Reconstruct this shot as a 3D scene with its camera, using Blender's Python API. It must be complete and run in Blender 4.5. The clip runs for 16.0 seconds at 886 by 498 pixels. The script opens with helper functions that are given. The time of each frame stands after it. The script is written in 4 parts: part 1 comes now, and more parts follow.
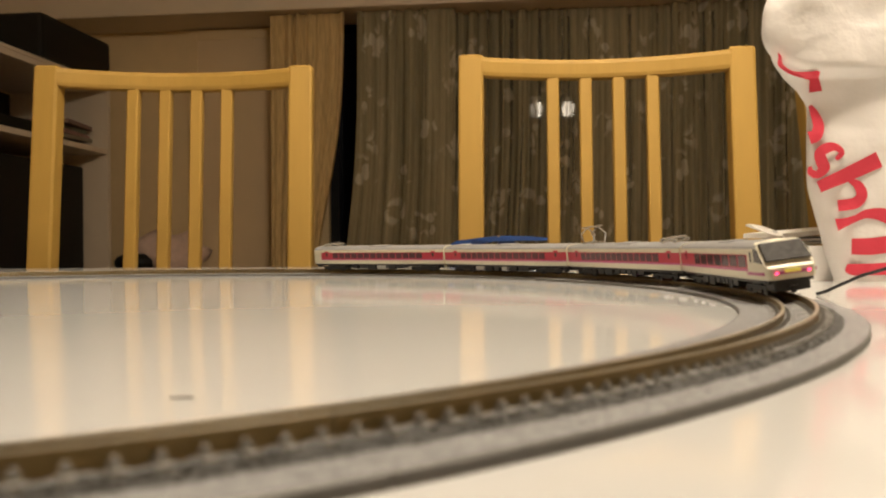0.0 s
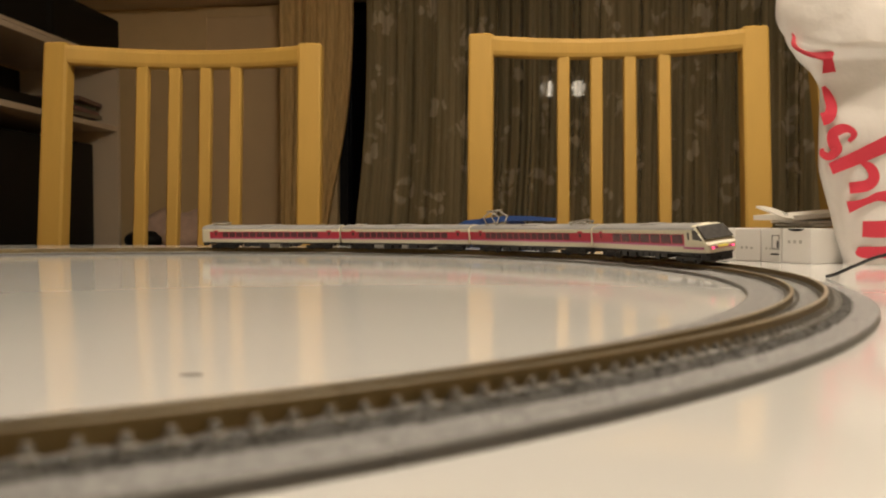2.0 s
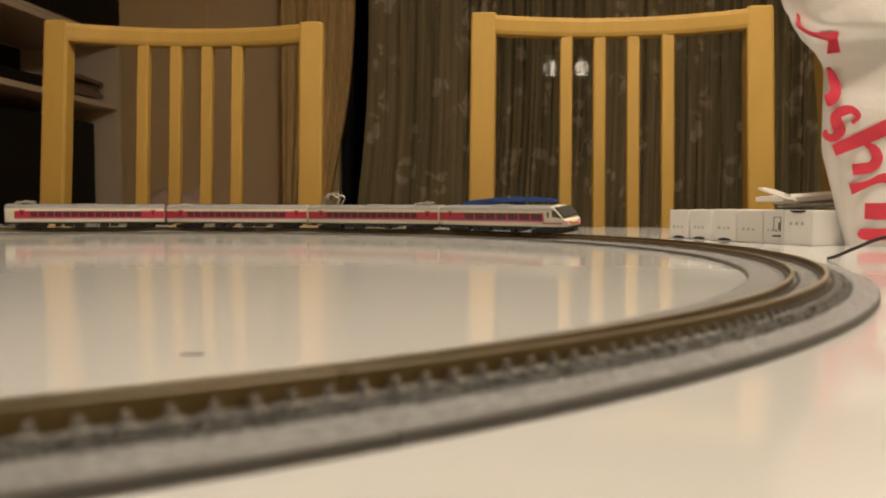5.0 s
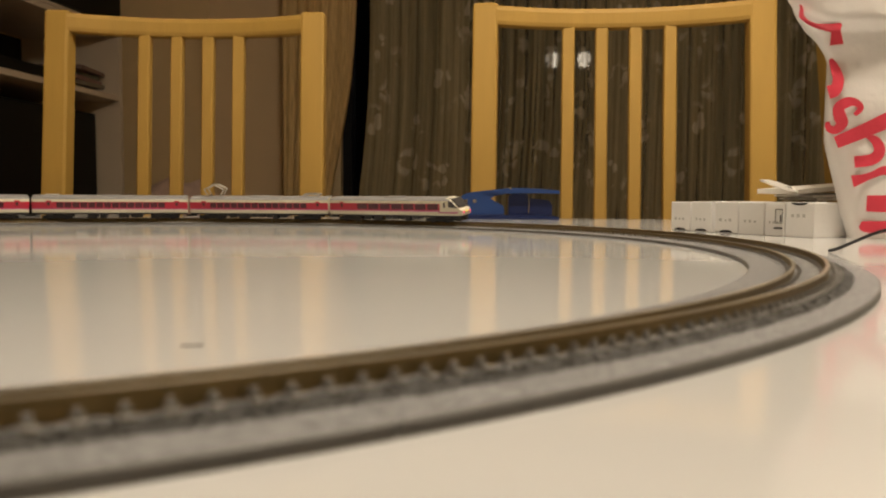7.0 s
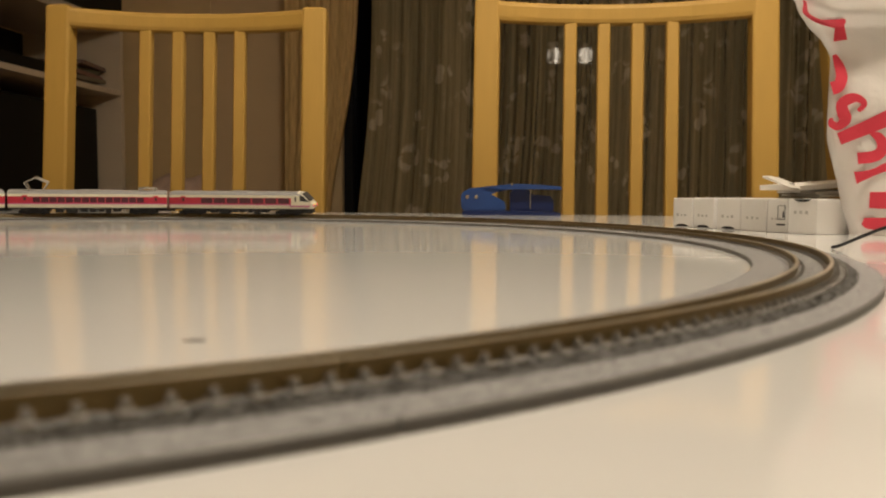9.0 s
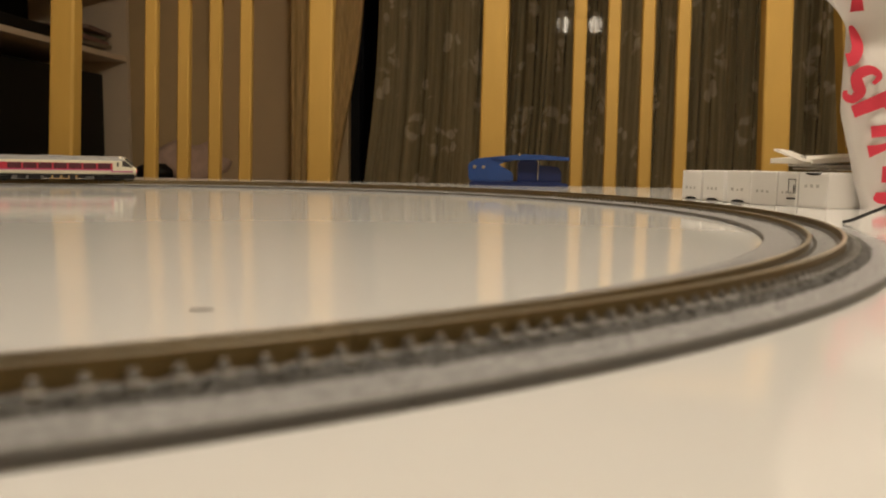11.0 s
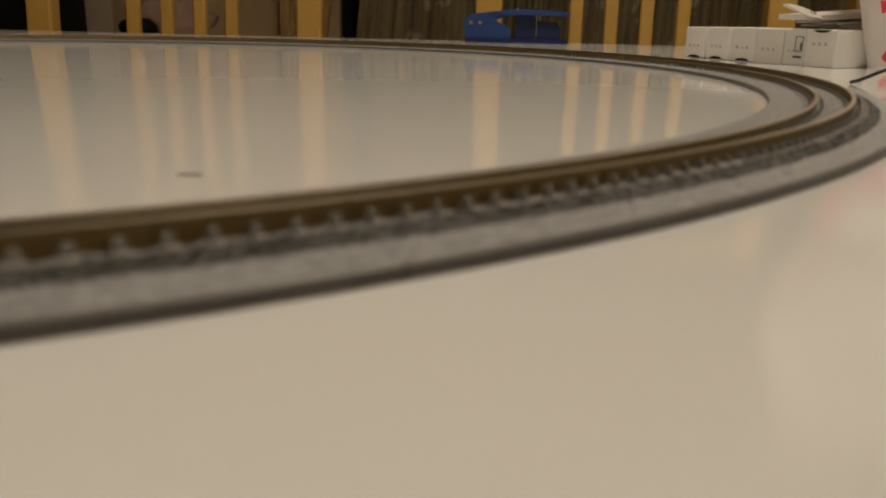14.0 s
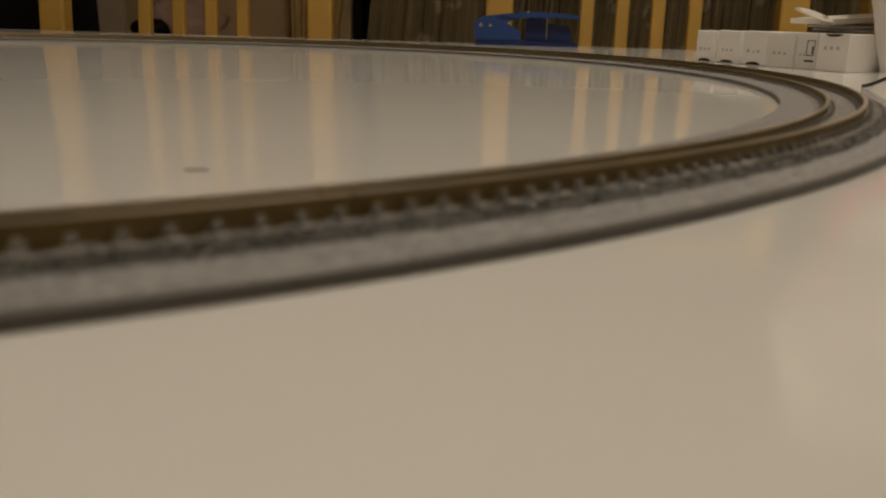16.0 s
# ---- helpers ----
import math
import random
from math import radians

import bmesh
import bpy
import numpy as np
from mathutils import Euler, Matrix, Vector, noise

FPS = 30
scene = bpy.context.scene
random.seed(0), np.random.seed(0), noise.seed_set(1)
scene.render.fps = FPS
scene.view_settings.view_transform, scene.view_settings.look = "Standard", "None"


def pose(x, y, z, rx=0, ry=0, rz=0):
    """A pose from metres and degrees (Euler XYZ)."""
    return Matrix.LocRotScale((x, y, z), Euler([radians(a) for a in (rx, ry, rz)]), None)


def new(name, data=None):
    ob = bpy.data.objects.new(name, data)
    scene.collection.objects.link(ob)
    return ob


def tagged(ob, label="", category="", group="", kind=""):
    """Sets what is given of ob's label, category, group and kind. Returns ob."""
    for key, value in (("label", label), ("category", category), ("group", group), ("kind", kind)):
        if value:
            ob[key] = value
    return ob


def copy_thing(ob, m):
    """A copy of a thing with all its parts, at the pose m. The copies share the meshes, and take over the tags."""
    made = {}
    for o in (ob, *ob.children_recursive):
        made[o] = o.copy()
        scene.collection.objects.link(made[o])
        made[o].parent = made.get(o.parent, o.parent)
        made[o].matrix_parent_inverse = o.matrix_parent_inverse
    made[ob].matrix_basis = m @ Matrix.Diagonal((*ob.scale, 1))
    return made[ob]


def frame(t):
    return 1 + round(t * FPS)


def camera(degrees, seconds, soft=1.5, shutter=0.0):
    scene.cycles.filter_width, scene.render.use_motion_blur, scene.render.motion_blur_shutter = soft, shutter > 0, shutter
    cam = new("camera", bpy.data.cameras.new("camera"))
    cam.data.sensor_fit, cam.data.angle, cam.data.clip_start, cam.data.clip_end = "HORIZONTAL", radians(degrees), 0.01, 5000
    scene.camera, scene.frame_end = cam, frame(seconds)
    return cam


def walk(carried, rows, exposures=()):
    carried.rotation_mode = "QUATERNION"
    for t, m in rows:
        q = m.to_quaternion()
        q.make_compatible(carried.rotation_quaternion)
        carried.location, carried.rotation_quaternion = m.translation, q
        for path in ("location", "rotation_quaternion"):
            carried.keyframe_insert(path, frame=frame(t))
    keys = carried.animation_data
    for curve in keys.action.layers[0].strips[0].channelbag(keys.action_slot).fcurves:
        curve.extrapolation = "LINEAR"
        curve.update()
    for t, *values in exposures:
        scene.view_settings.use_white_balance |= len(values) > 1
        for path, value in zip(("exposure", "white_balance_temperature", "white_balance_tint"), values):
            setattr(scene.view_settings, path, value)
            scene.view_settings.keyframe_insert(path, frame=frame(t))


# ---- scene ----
# camera
LENS = 58.4
cam = camera(LENS, 16.0, soft=2.0)
# seconds, x, y, z, pitch, roll, yaw
PATH = [
    (0.0, -0.0006, 0.0002, 0.0244, -0.091, 0.441, -0.857),
    (0.5, -0.0006, 0.0002, 0.0244, -0.845, 0.210, -0.542),
    (1.0, -0.0005, 0.0003, 0.0243, -1.146, 0.111, -0.349),
    (1.5, -0.0005, 0.0000, 0.0244, -1.261, 0.056, -0.248),
    (2.0, -0.0006, 0.0000, 0.0245, -1.564, 0.033, -0.233),
    (2.5, -0.0005, 0.0001, 0.0244, -1.911, -0.007, -0.206),
    (3.0, -0.0005, 0.0005, 0.0245, -2.312, -0.053, -0.175),
    (3.5, -0.0008, 0.0010, 0.0246, -2.520, -0.133, -0.185),
    (4.0, -0.0005, 0.0004, 0.0246, -2.622, -0.108, -0.139),
    (6.5, -0.0001, -0.0002, 0.0247, -3.549, -0.264, -0.022),
    (7.0, 0.0000, 0.0000, 0.0247, -3.606, -0.277, 0.000),
    (7.5, -0.0003, 0.0001, 0.0246, -3.641, -0.324, -0.019),
    (8.0, -0.0003, 0.0002, 0.0246, -3.742, -0.358, 0.005),
    (10.3, -0.0008, 0.0020, 0.0243, -3.955, -0.836, 0.534),
    (10.5, -0.0013, 0.0010, 0.0244, -3.097, -1.150, 0.536),
    (11.0, -0.0012, 0.0030, 0.0245, -6.067, -0.991, 0.463),
    (11.5, -0.0012, 0.0031, 0.0246, -7.738, -1.091, 0.394),
    (12.0, -0.0014, 0.0037, 0.0246, -9.450, -1.050, 0.255),
    (12.5, -0.0013, 0.0056, 0.0246, -12.236, -1.095, 0.052),
    (13.0, -0.0015, 0.0057, 0.0245, -13.609, -1.118, -0.039),
    (13.5, -0.0016, 0.0070, 0.0246, -14.883, -1.054, -0.094),
    (14.0, -0.0016, 0.0070, 0.0244, -16.092, -1.199, -0.137),
    (14.5, -0.0016, 0.0074, 0.0242, -17.123, -1.463, -0.073),
    (15.0, -0.0019, 0.0082, 0.0240, -17.917, -1.501, 0.036),
    (15.5, -0.0016, 0.0081, 0.0237, -17.121, -1.851, 0.254),
    (16.0, -0.0013, 0.0074, 0.0235, -15.909, -1.575, 0.492),
]
EXPOSURES = [(0.0, 0.30), (0.5, 0.16), (1.5, 0.03), (4.0, -0.03), (8.0, -0.10), (10.5, -0.10), (11.5, -0.15), (12.5, -0.36), (14.0, -0.70), (15.0, -0.85), (16.0, -0.92)]
walk(cam, [(t, pose(x, y, z, 0, 0, w) @ pose(0, 0, 0, 90 + p) @ pose(0, 0, 0, 0, 0, -r)) for t, x, y, z, p, r, w in PATH], EXPOSURES)
cam.data.dof.use_dof = True
cam.data.dof.focus_distance = 0.62
cam.data.dof.aperture_fstop = 24.0

# the room is turned 7 degrees against the camera's axis; table top at z = 0, floor 0.74 m below
ROOM = pose(0, 0, 0, 0, 0, -7)
FLOOR, CEIL = -0.74, 1.68

# light: a warm ceiling lamp over the table, night outside
world = bpy.data.worlds.new("night")
scene.world = world
world.use_nodes = True
world.node_tree.nodes["Background"].inputs[0].default_value = (0.02, 0.018, 0.015, 1)
world.node_tree.nodes["Background"].inputs[1].default_value = 0.3
LAMPS = [ROOM @ Vector((x, 0.45, 1.195)) for x in (0.083, 0.341)]
for at in LAMPS:
    lamp_data = bpy.data.lights.new("pendant_light", "AREA")
    lamp_data.shape, lamp_data.size = "DISK", 0.10
    lamp_data.energy, lamp_data.color = 5.2, (1.0, 0.855, 0.665)
    lamp = new("pendant_light", lamp_data)
    lamp.matrix_basis = Matrix.Translation(at - Vector((0, 0, 0.060)))


# ---- materials ----
def mat(name, color, rough=0.5, metal=0.0, vary=0.12, scale=40.0, bump=0.0, bump_scale=200.0, coat=0.0, spec=0.5, stretch=(1, 1, 1), emit=0.0, fine=0.0):
    m = bpy.data.materials.new(name)
    m.use_nodes = True
    nt = m.node_tree
    b = nt.nodes["Principled BSDF"]
    b.inputs["Roughness"].default_value = rough
    b.inputs["Metallic"].default_value = metal
    b.inputs["Coat Weight"].default_value = coat
    b.inputs["Coat Roughness"].default_value = 0.06
    b.inputs["Specular IOR Level"].default_value = spec
    if emit:
        b.inputs["Emission Color"].default_value = (*color, 1)
        b.inputs["Emission Strength"].default_value = emit
    tc = nt.nodes.new("ShaderNodeTexCoord")
    mp = nt.nodes.new("ShaderNodeMapping")
    mp.inputs["Scale"].default_value = stretch
    nt.links.new(tc.outputs["Object"], mp.inputs["Vector"])
    n = nt.nodes.new("ShaderNodeTexNoise")
    n.inputs["Scale"].default_value, n.inputs["Detail"].default_value = scale, 4
    nt.links.new(mp.outputs[0], n.inputs["Vector"])
    mix = nt.nodes.new("ShaderNodeMix")
    mix.data_type = "RGBA"
    mix.inputs["A"].default_value = (*[c * (1 - vary) for c in color], 1)
    mix.inputs["B"].default_value = (*[min(1, c * (1 + vary)) for c in color], 1)
    nt.links.new(n.outputs["Fac"], mix.inputs["Factor"])
    nt.links.new(mix.outputs["Result"], b.inputs["Base Color"])
    if bump:
        n2 = nt.nodes.new("ShaderNodeTexNoise")
        n2.inputs["Scale"].default_value, n2.inputs["Detail"].default_value = bump_scale, 3
        nt.links.new(mp.outputs[0], n2.inputs["Vector"])
        bp = nt.nodes.new("ShaderNodeBump")
        bp.inputs["Strength"].default_value = bump
        bp.inputs["Distance"].default_value = 1.0 / bump_scale
        nt.links.new(n2.outputs["Fac"], bp.inputs["Height"])
        nt.links.new(bp.outputs[0], b.inputs["Normal"])
    if fine:
        rr = nt.nodes.new("ShaderNodeMapRange")
        rr.inputs["To Min"].default_value, rr.inputs["To Max"].default_value = rough * (1 - fine), min(1, rough * (1 + fine))
        nt.links.new(n.outputs["Fac"], rr.inputs["Value"])
        nt.links.new(rr.outputs[0], b.inputs["Roughness"])
    return m


def speckle(name, dark, light, size, rough, bump):
    """Stone-grain plastic: dark ground with pale flecks."""
    m = mat(name, dark, rough, vary=0.3, scale=300, bump=bump, bump_scale=size)
    nt = m.node_tree
    b = nt.nodes["Principled BSDF"]
    old = b.inputs["Base Color"].links[0].from_socket
    tc = nt.nodes.new("ShaderNodeTexCoord")
    v = nt.nodes.new("ShaderNodeTexNoise")
    v.inputs["Scale"].default_value, v.inputs["Detail"].default_value = size, 2
    nt.links.new(tc.outputs["Object"], v.inputs["Vector"])
    ramp = nt.nodes.new("ShaderNodeValToRGB")
    ramp.color_ramp.elements[0].position, ramp.color_ramp.elements[1].position = 0.50, 0.64
    nt.links.new(v.outputs["Fac"], ramp.inputs["Fac"])
    mix = nt.nodes.new("ShaderNodeMix")
    mix.data_type = "RGBA"
    nt.links.new(ramp.outputs[0], mix.inputs["Factor"])
    nt.links.new(old, mix.inputs["A"])
    mix.inputs["B"].default_value = (*light, 1)
    nt.links.new(mix.outputs["Result"], b.inputs["Base Color"])
    return m


def grains(name, dark, light, rough):
    """Small plastic stones, each of its own shade, some glinting."""
    m = mat(name, dark, rough, vary=0.2, scale=2000)
    nt = m.node_tree
    b = nt.nodes["Principled BSDF"]
    geo = nt.nodes.new("ShaderNodeNewGeometry")
    ramp = nt.nodes.new("ShaderNodeValToRGB")
    ramp.color_ramp.elements[0].color, ramp.color_ramp.elements[1].color = (*dark, 1), (*light, 1)
    nt.links.new(geo.outputs["Random Per Island"], ramp.inputs["Fac"])
    nt.links.new(ramp.outputs[0], b.inputs["Base Color"])
    gl = nt.nodes.new("ShaderNodeMapRange")
    gl.inputs["To Min"].default_value, gl.inputs["To Max"].default_value = rough * 0.5, rough * 1.6
    nt.links.new(geo.outputs["Random Per Island"], gl.inputs["Value"])
    nt.links.new(gl.outputs[0], b.inputs["Roughness"])
    return m


M_TABLE = mat("white_lacquer", (0.61, 0.612, 0.603), 0.084, vary=0.02, scale=6, spec=0.44, fine=0.06)
M_EDGE = mat("table_edge", (0.66, 0.65, 0.61), 0.3, vary=0.05)
M_SMUDGE = mat("pencil_smudge", (0.25, 0.23, 0.20), 0.6, vary=0.4, scale=900)
M_WOOD = mat("clear_birch", (0.43, 0.260, 0.056), 0.58, vary=0.10, scale=9, stretch=(6, 6, 0.6), bump=0.04, bump_scale=60, spec=0.35)
M_WALL = mat("beige_wallpaper", (0.72, 0.55, 0.31), 0.85, vary=0.06, scale=14, bump=0.15, bump_scale=300)
M_CEIL = mat("off_white_ceiling", (0.75, 0.70, 0.62), 0.9, vary=0.03, scale=5)
M_FLOOR = mat("brown_floor", (0.30, 0.19, 0.10), 0.4, vary=0.25, scale=5, stretch=(1, 12, 1))
M_TRIM = mat("cream_paint", (0.66, 0.56, 0.42), 0.55, vary=0.05, scale=12)
M_WHITE = mat("white_laminate", (0.68, 0.58, 0.45), 0.45, vary=0.04, scale=10)
M_BLACK = mat("black_plastic", (0.006, 0.006, 0.006), 0.5, vary=0.3, scale=20, spec=0.25)
M_DARKCLOTH = mat("dark_cloth", (0.012, 0.011, 0.010), 0.9, vary=0.4, scale=60)
# ochre cloth; upright colour streaks paint in the shade of finer pleats
M_DRAPE_SHADED = mat("ochre_drape_fold_shade", (0.56, 0.40, 0.18), 0.85, vary=0.45, scale=150, stretch=(1, 1, 0.1), bump=0.2, bump_scale=500)
M_GLASS_NIGHT = mat("night_glass", (0.004, 0.004, 0.006), 0.03, vary=0.0, spec=0.22)
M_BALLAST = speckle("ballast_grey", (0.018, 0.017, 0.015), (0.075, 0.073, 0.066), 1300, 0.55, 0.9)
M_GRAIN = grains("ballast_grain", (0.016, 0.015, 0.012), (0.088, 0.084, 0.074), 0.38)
M_PALEGRAIN = grains("pale_grain", (0.15, 0.151, 0.155), (0.42, 0.42, 0.425), 0.40)
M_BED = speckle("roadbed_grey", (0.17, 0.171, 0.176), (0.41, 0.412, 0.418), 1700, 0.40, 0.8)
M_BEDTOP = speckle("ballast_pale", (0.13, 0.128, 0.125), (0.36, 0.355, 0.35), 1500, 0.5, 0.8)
# roadbed grey darkened: shade of the upright sides put into the colour
M_BEDSIDE_SHADE = mat("roadbed_side_shade", (0.13, 0.125, 0.115), 0.5, vary=0.2, scale=400)
M_SLEEPER = mat("sleeper_grey", (0.29, 0.282, 0.262), 0.5, vary=0.25, scale=700)
M_RAIL = mat("rail_brown", (0.26, 0.190, 0.080), 0.42, metal=0.40, vary=0.25, scale=90)
M_RAILTOP = mat("rail_polished", (0.60, 0.55, 0.44), 0.34, metal=1.0, vary=0.12, scale=150)
M_CREAM = mat("train_cream", (0.72, 0.68, 0.54), 0.38, vary=0.04, scale=150)
M_RED = mat("train_red", (0.48, 0.016, 0.046), 0.36, vary=0.06, scale=150)
M_PINK = mat("train_magenta", (0.50, 0.10, 0.26), 0.38, vary=0.05, scale=150)
M_ROOF = mat("train_roof_grey", (0.24, 0.235, 0.23), 0.55, vary=0.12, scale=200)
M_PANE = mat("tinted_pane", (0.050, 0.042, 0.040), 0.10, vary=0.2, scale=200)
M_PANE_RED = mat("pane_in_red_band", (0.085, 0.014, 0.026), 0.14, vary=0.5, scale=260)
M_UNDER = mat("underframe_black", (0.016, 0.015, 0.015), 0.5, vary=0.3, scale=200)
M_WINDSCREEN = mat("smoky_windscreen", (0.060, 0.056, 0.053), 0.45, vary=0.6, scale=420, spec=0.04)
M_STEEL = mat("bright_metal", (0.62, 0.60, 0.56), 0.25, metal=1.0, vary=0.1, scale=200)
M_WHEEL = mat("dark_wheel_steel", (0.10, 0.095, 0.09), 0.4, metal=0.8, vary=0.1, scale=200)
M_GREYBOX = mat("pale_gear_box", (0.42, 0.41, 0.38), 0.5, vary=0.1, scale=300)
M_TAIL = mat("tail_light_red", (1.0, 0.06, 0.16), 0.3, vary=0.0, emit=2.6)
M_SIGN = mat("lit_sign_yellow", (0.90, 0.78, 0.16), 0.4, vary=0.05, emit=0.15)
M_BLUE = mat("blue_enamel", (0.016, 0.052, 0.19), 0.30, vary=0.12, scale=60, coat=0.3)
M_BLUEDARK = mat("navy_base", (0.007, 0.018, 0.085), 0.35, vary=0.12, scale=60)
M_CARD = mat("white_card", (0.85, 0.84, 0.82), 0.6, vary=0.03, scale=60, bump=0.06, bump_scale=300)
M_PAPER = mat("white_paper", (0.86, 0.83, 0.77), 0.65, vary=0.04, scale=40)
M_INK = mat("grey_ink", (0.52, 0.51, 0.49), 0.7, vary=0.15, scale=500)
M_BLACKINK = mat("black_ink", (0.03, 0.03, 0.03), 0.7, vary=0.2, scale=500)
M_BAG = mat("white_bag_plastic", (0.88, 0.85, 0.83), 0.42, vary=0.03, scale=25, bump=0.10, bump_scale=60)
M_BAGRED = mat("bag_red_print", (0.74, 0.06, 0.10), 0.42, vary=0.05, scale=40, bump=0.10, bump_scale=60)
M_CABLE = mat("black_cable", (0.02, 0.02, 0.022), 0.45, vary=0.2)
M_SHADE = mat("lamp_diffuser", (1.0, 0.855, 0.665), 0.5, vary=0.0, emit=140.0)
M_TOY = mat("faded_pink_cloth", (0.58, 0.43, 0.36), 0.9, vary=0.3, scale=30)


def lace():
    """Grey-brown lace with paler blossoms scattered over it."""
    m = mat("floral_lace", (0.31, 0.262, 0.155), 0.85, vary=0.22, scale=160, stretch=(1, 1, 0.15), bump=0.3, bump_scale=700)
    nt = m.node_tree
    b = nt.nodes["Principled BSDF"]
    old = b.inputs["Base Color"].links[0].from_socket
    tc = nt.nodes.new("ShaderNodeTexCoord")
    warp = nt.nodes.new("ShaderNodeTexNoise")
    warp.inputs["Scale"].default_value = 9
    nt.links.new(tc.outputs["UV"], warp.inputs["Vector"])
    add = nt.nodes.new("ShaderNodeMixRGB")
    add.blend_type = "LINEAR_LIGHT"
    add.inputs[0].default_value = 0.05
    nt.links.new(tc.outputs["UV"], add.inputs[1])
    nt.links.new(warp.outputs["Color"], add.inputs[2])
    v = nt.nodes.new("ShaderNodeTexVoronoi")
    v.inputs["Scale"].default_value = 18.0
    nt.links.new(add.outputs[0], v.inputs["Vector"])
    ramp = nt.nodes.new("ShaderNodeValToRGB")
    ramp.color_ramp.elements[0].position, ramp.color_ramp.elements[0].color = 0.40, (1, 1, 1, 1)
    ramp.color_ramp.elements[1].position, ramp.color_ramp.elements[1].color = 0.50, (0, 0, 0, 1)
    nt.links.new(v.outputs["Distance"], ramp.inputs["Fac"])
    big = nt.nodes.new("ShaderNodeTexVoronoi")
    big.inputs["Scale"].default_value = 6.5
    nt.links.new(add.outputs[0], big.inputs["Vector"])
    gate = nt.nodes.new("ShaderNodeValToRGB")
    gate.color_ramp.elements[0].position, gate.color_ramp.elements[0].color = 0.34, (1, 1, 1, 1)
    gate.color_ramp.elements[1].position, gate.color_ramp.elements[1].color = 0.46, (0, 0, 0, 1)
    nt.links.new(big.outputs["Distance"], gate.inputs["Fac"])
    mul = nt.nodes.new("ShaderNodeMath")
    mul.operation = "MULTIPLY"
    nt.links.new(ramp.outputs[0], mul.inputs[0])
    nt.links.new(gate.outputs[0], mul.inputs[1])
    sc = nt.nodes.new("ShaderNodeMath")
    sc.operation = "MULTIPLY"
    sc.inputs[1].default_value = 0.50
    nt.links.new(mul.outputs[0], sc.inputs[0])
    mix = nt.nodes.new("ShaderNodeMix")
    mix.data_type = "RGBA"
    nt.links.new(sc.outputs[0], mix.inputs["Factor"])
    nt.links.new(old, mix.inputs["A"])
    mix.inputs["B"].default_value = (0.78, 0.70, 0.55, 1)
    nt.links.new(mix.outputs["Result"], b.inputs["Base Color"])
    hole = nt.nodes.new("ShaderNodeBsdfTransparent")
    net = nt.nodes.new("ShaderNodeMixShader")
    streak = nt.nodes.new("ShaderNodeTexNoise")
    streak.inputs["Scale"].default_value, streak.inputs["Detail"].default_value = 1.0, 3
    run = nt.nodes.new("ShaderNodeMapping")
    run.inputs["Scale"].default_value = (26, 0.7, 1)
    nt.links.new(tc.outputs["UV"], run.inputs["Vector"])
    nt.links.new(run.outputs[0], streak.inputs["Vector"])
    open_ = nt.nodes.new("ShaderNodeMapRange")
    open_.inputs["From Min"].default_value, open_.inputs["From Max"].default_value = 0.36, 0.64
    open_.inputs["To Min"].default_value, open_.inputs["To Max"].default_value = 0.04, 0.52
    nt.links.new(streak.outputs["Fac"], open_.inputs["Value"])
    nt.links.new(open_.outputs[0], net.inputs[0])
    nt.links.new(b.outputs[0], net.inputs[1])
    nt.links.new(hole.outputs[0], net.inputs[2])
    nt.links.new(net.outputs[0], nt.nodes["Material Output"].inputs["Surface"])
    return m


M_LACE = lace()


# ---- mesh helpers ----
def part(name, bm, material, parent=None, label="", smooth=False):
    bmesh.ops.recalc_face_normals(bm, faces=bm.faces)
    me = bpy.data.meshes.new(name)
    bm.to_mesh(me)
    bm.free()
    for p in me.polygons:
        p.use_smooth = smooth
    me.materials.append(material)
    ob = new(name, me)
    ob.parent = parent
    if label:
        tagged(ob, label)
    return ob


def box(bm, x0, x1, y0, y1, z0, z1, bevel=0.0, m=None):
    verts = bmesh.ops.create_cube(bm, size=1)["verts"]
    for v in verts:
        v.co = Vector((x0 + (v.co.x + 0.5) * (x1 - x0), y0 + (v.co.y + 0.5) * (y1 - y0), z0 + (v.co.z + 0.5) * (z1 - z0)))
    if bevel:
        edges = list({e for v in verts for e in v.link_edges})
        res = bmesh.ops.bevel(bm, geom=edges, offset=bevel, segments=2, affect="EDGES", profile=0.6)
        verts = list({v for f in res["faces"] for v in f.verts} | {v for v in verts if v.is_valid})
    if m:
        bmesh.ops.transform(bm, matrix=m, verts=verts)
    return verts


def boxes(*dims, bevel=0.0):
    bm = bmesh.new()
    for d in dims:
        box(bm, *d, bevel=bevel)
    return bm


def cyl(bm, p, q, r, n=12, r2=None):
    p, q = Vector(p), Vector(q)
    d = q - p
    rot = d.to_track_quat("Z", "Y").to_matrix().to_4x4()
    return bmesh.ops.create_cone(bm, cap_ends=True, segments=n, radius1=r, radius2=r if r2 is None else r2, depth=d.length,
                                 matrix=Matrix.Translation((p + q) / 2) @ rot)["verts"]


def loft(bm, rings, close=True, caps=False):
    rows = [[bm.verts.new(p) for p in ring] for ring in rings]
    n = len(rows[0])
    for a, b in zip(rows, rows[1:]):
        for i in range(n if close else n - 1):
            j = (i + 1) % n
            bm.faces.new((a[i], a[j], b[j], b[i]))
    if caps:
        bm.faces.new(rows[0])
        bm.faces.new(rows[-1])
    return rows


def prism(bm, outline, y0, y1):
    """An outline in x, z drawn out along y."""
    return loft(bm, [[(x, y0, z) for x, z in outline], [(x, y1, z) for x, z in outline]], True, True)


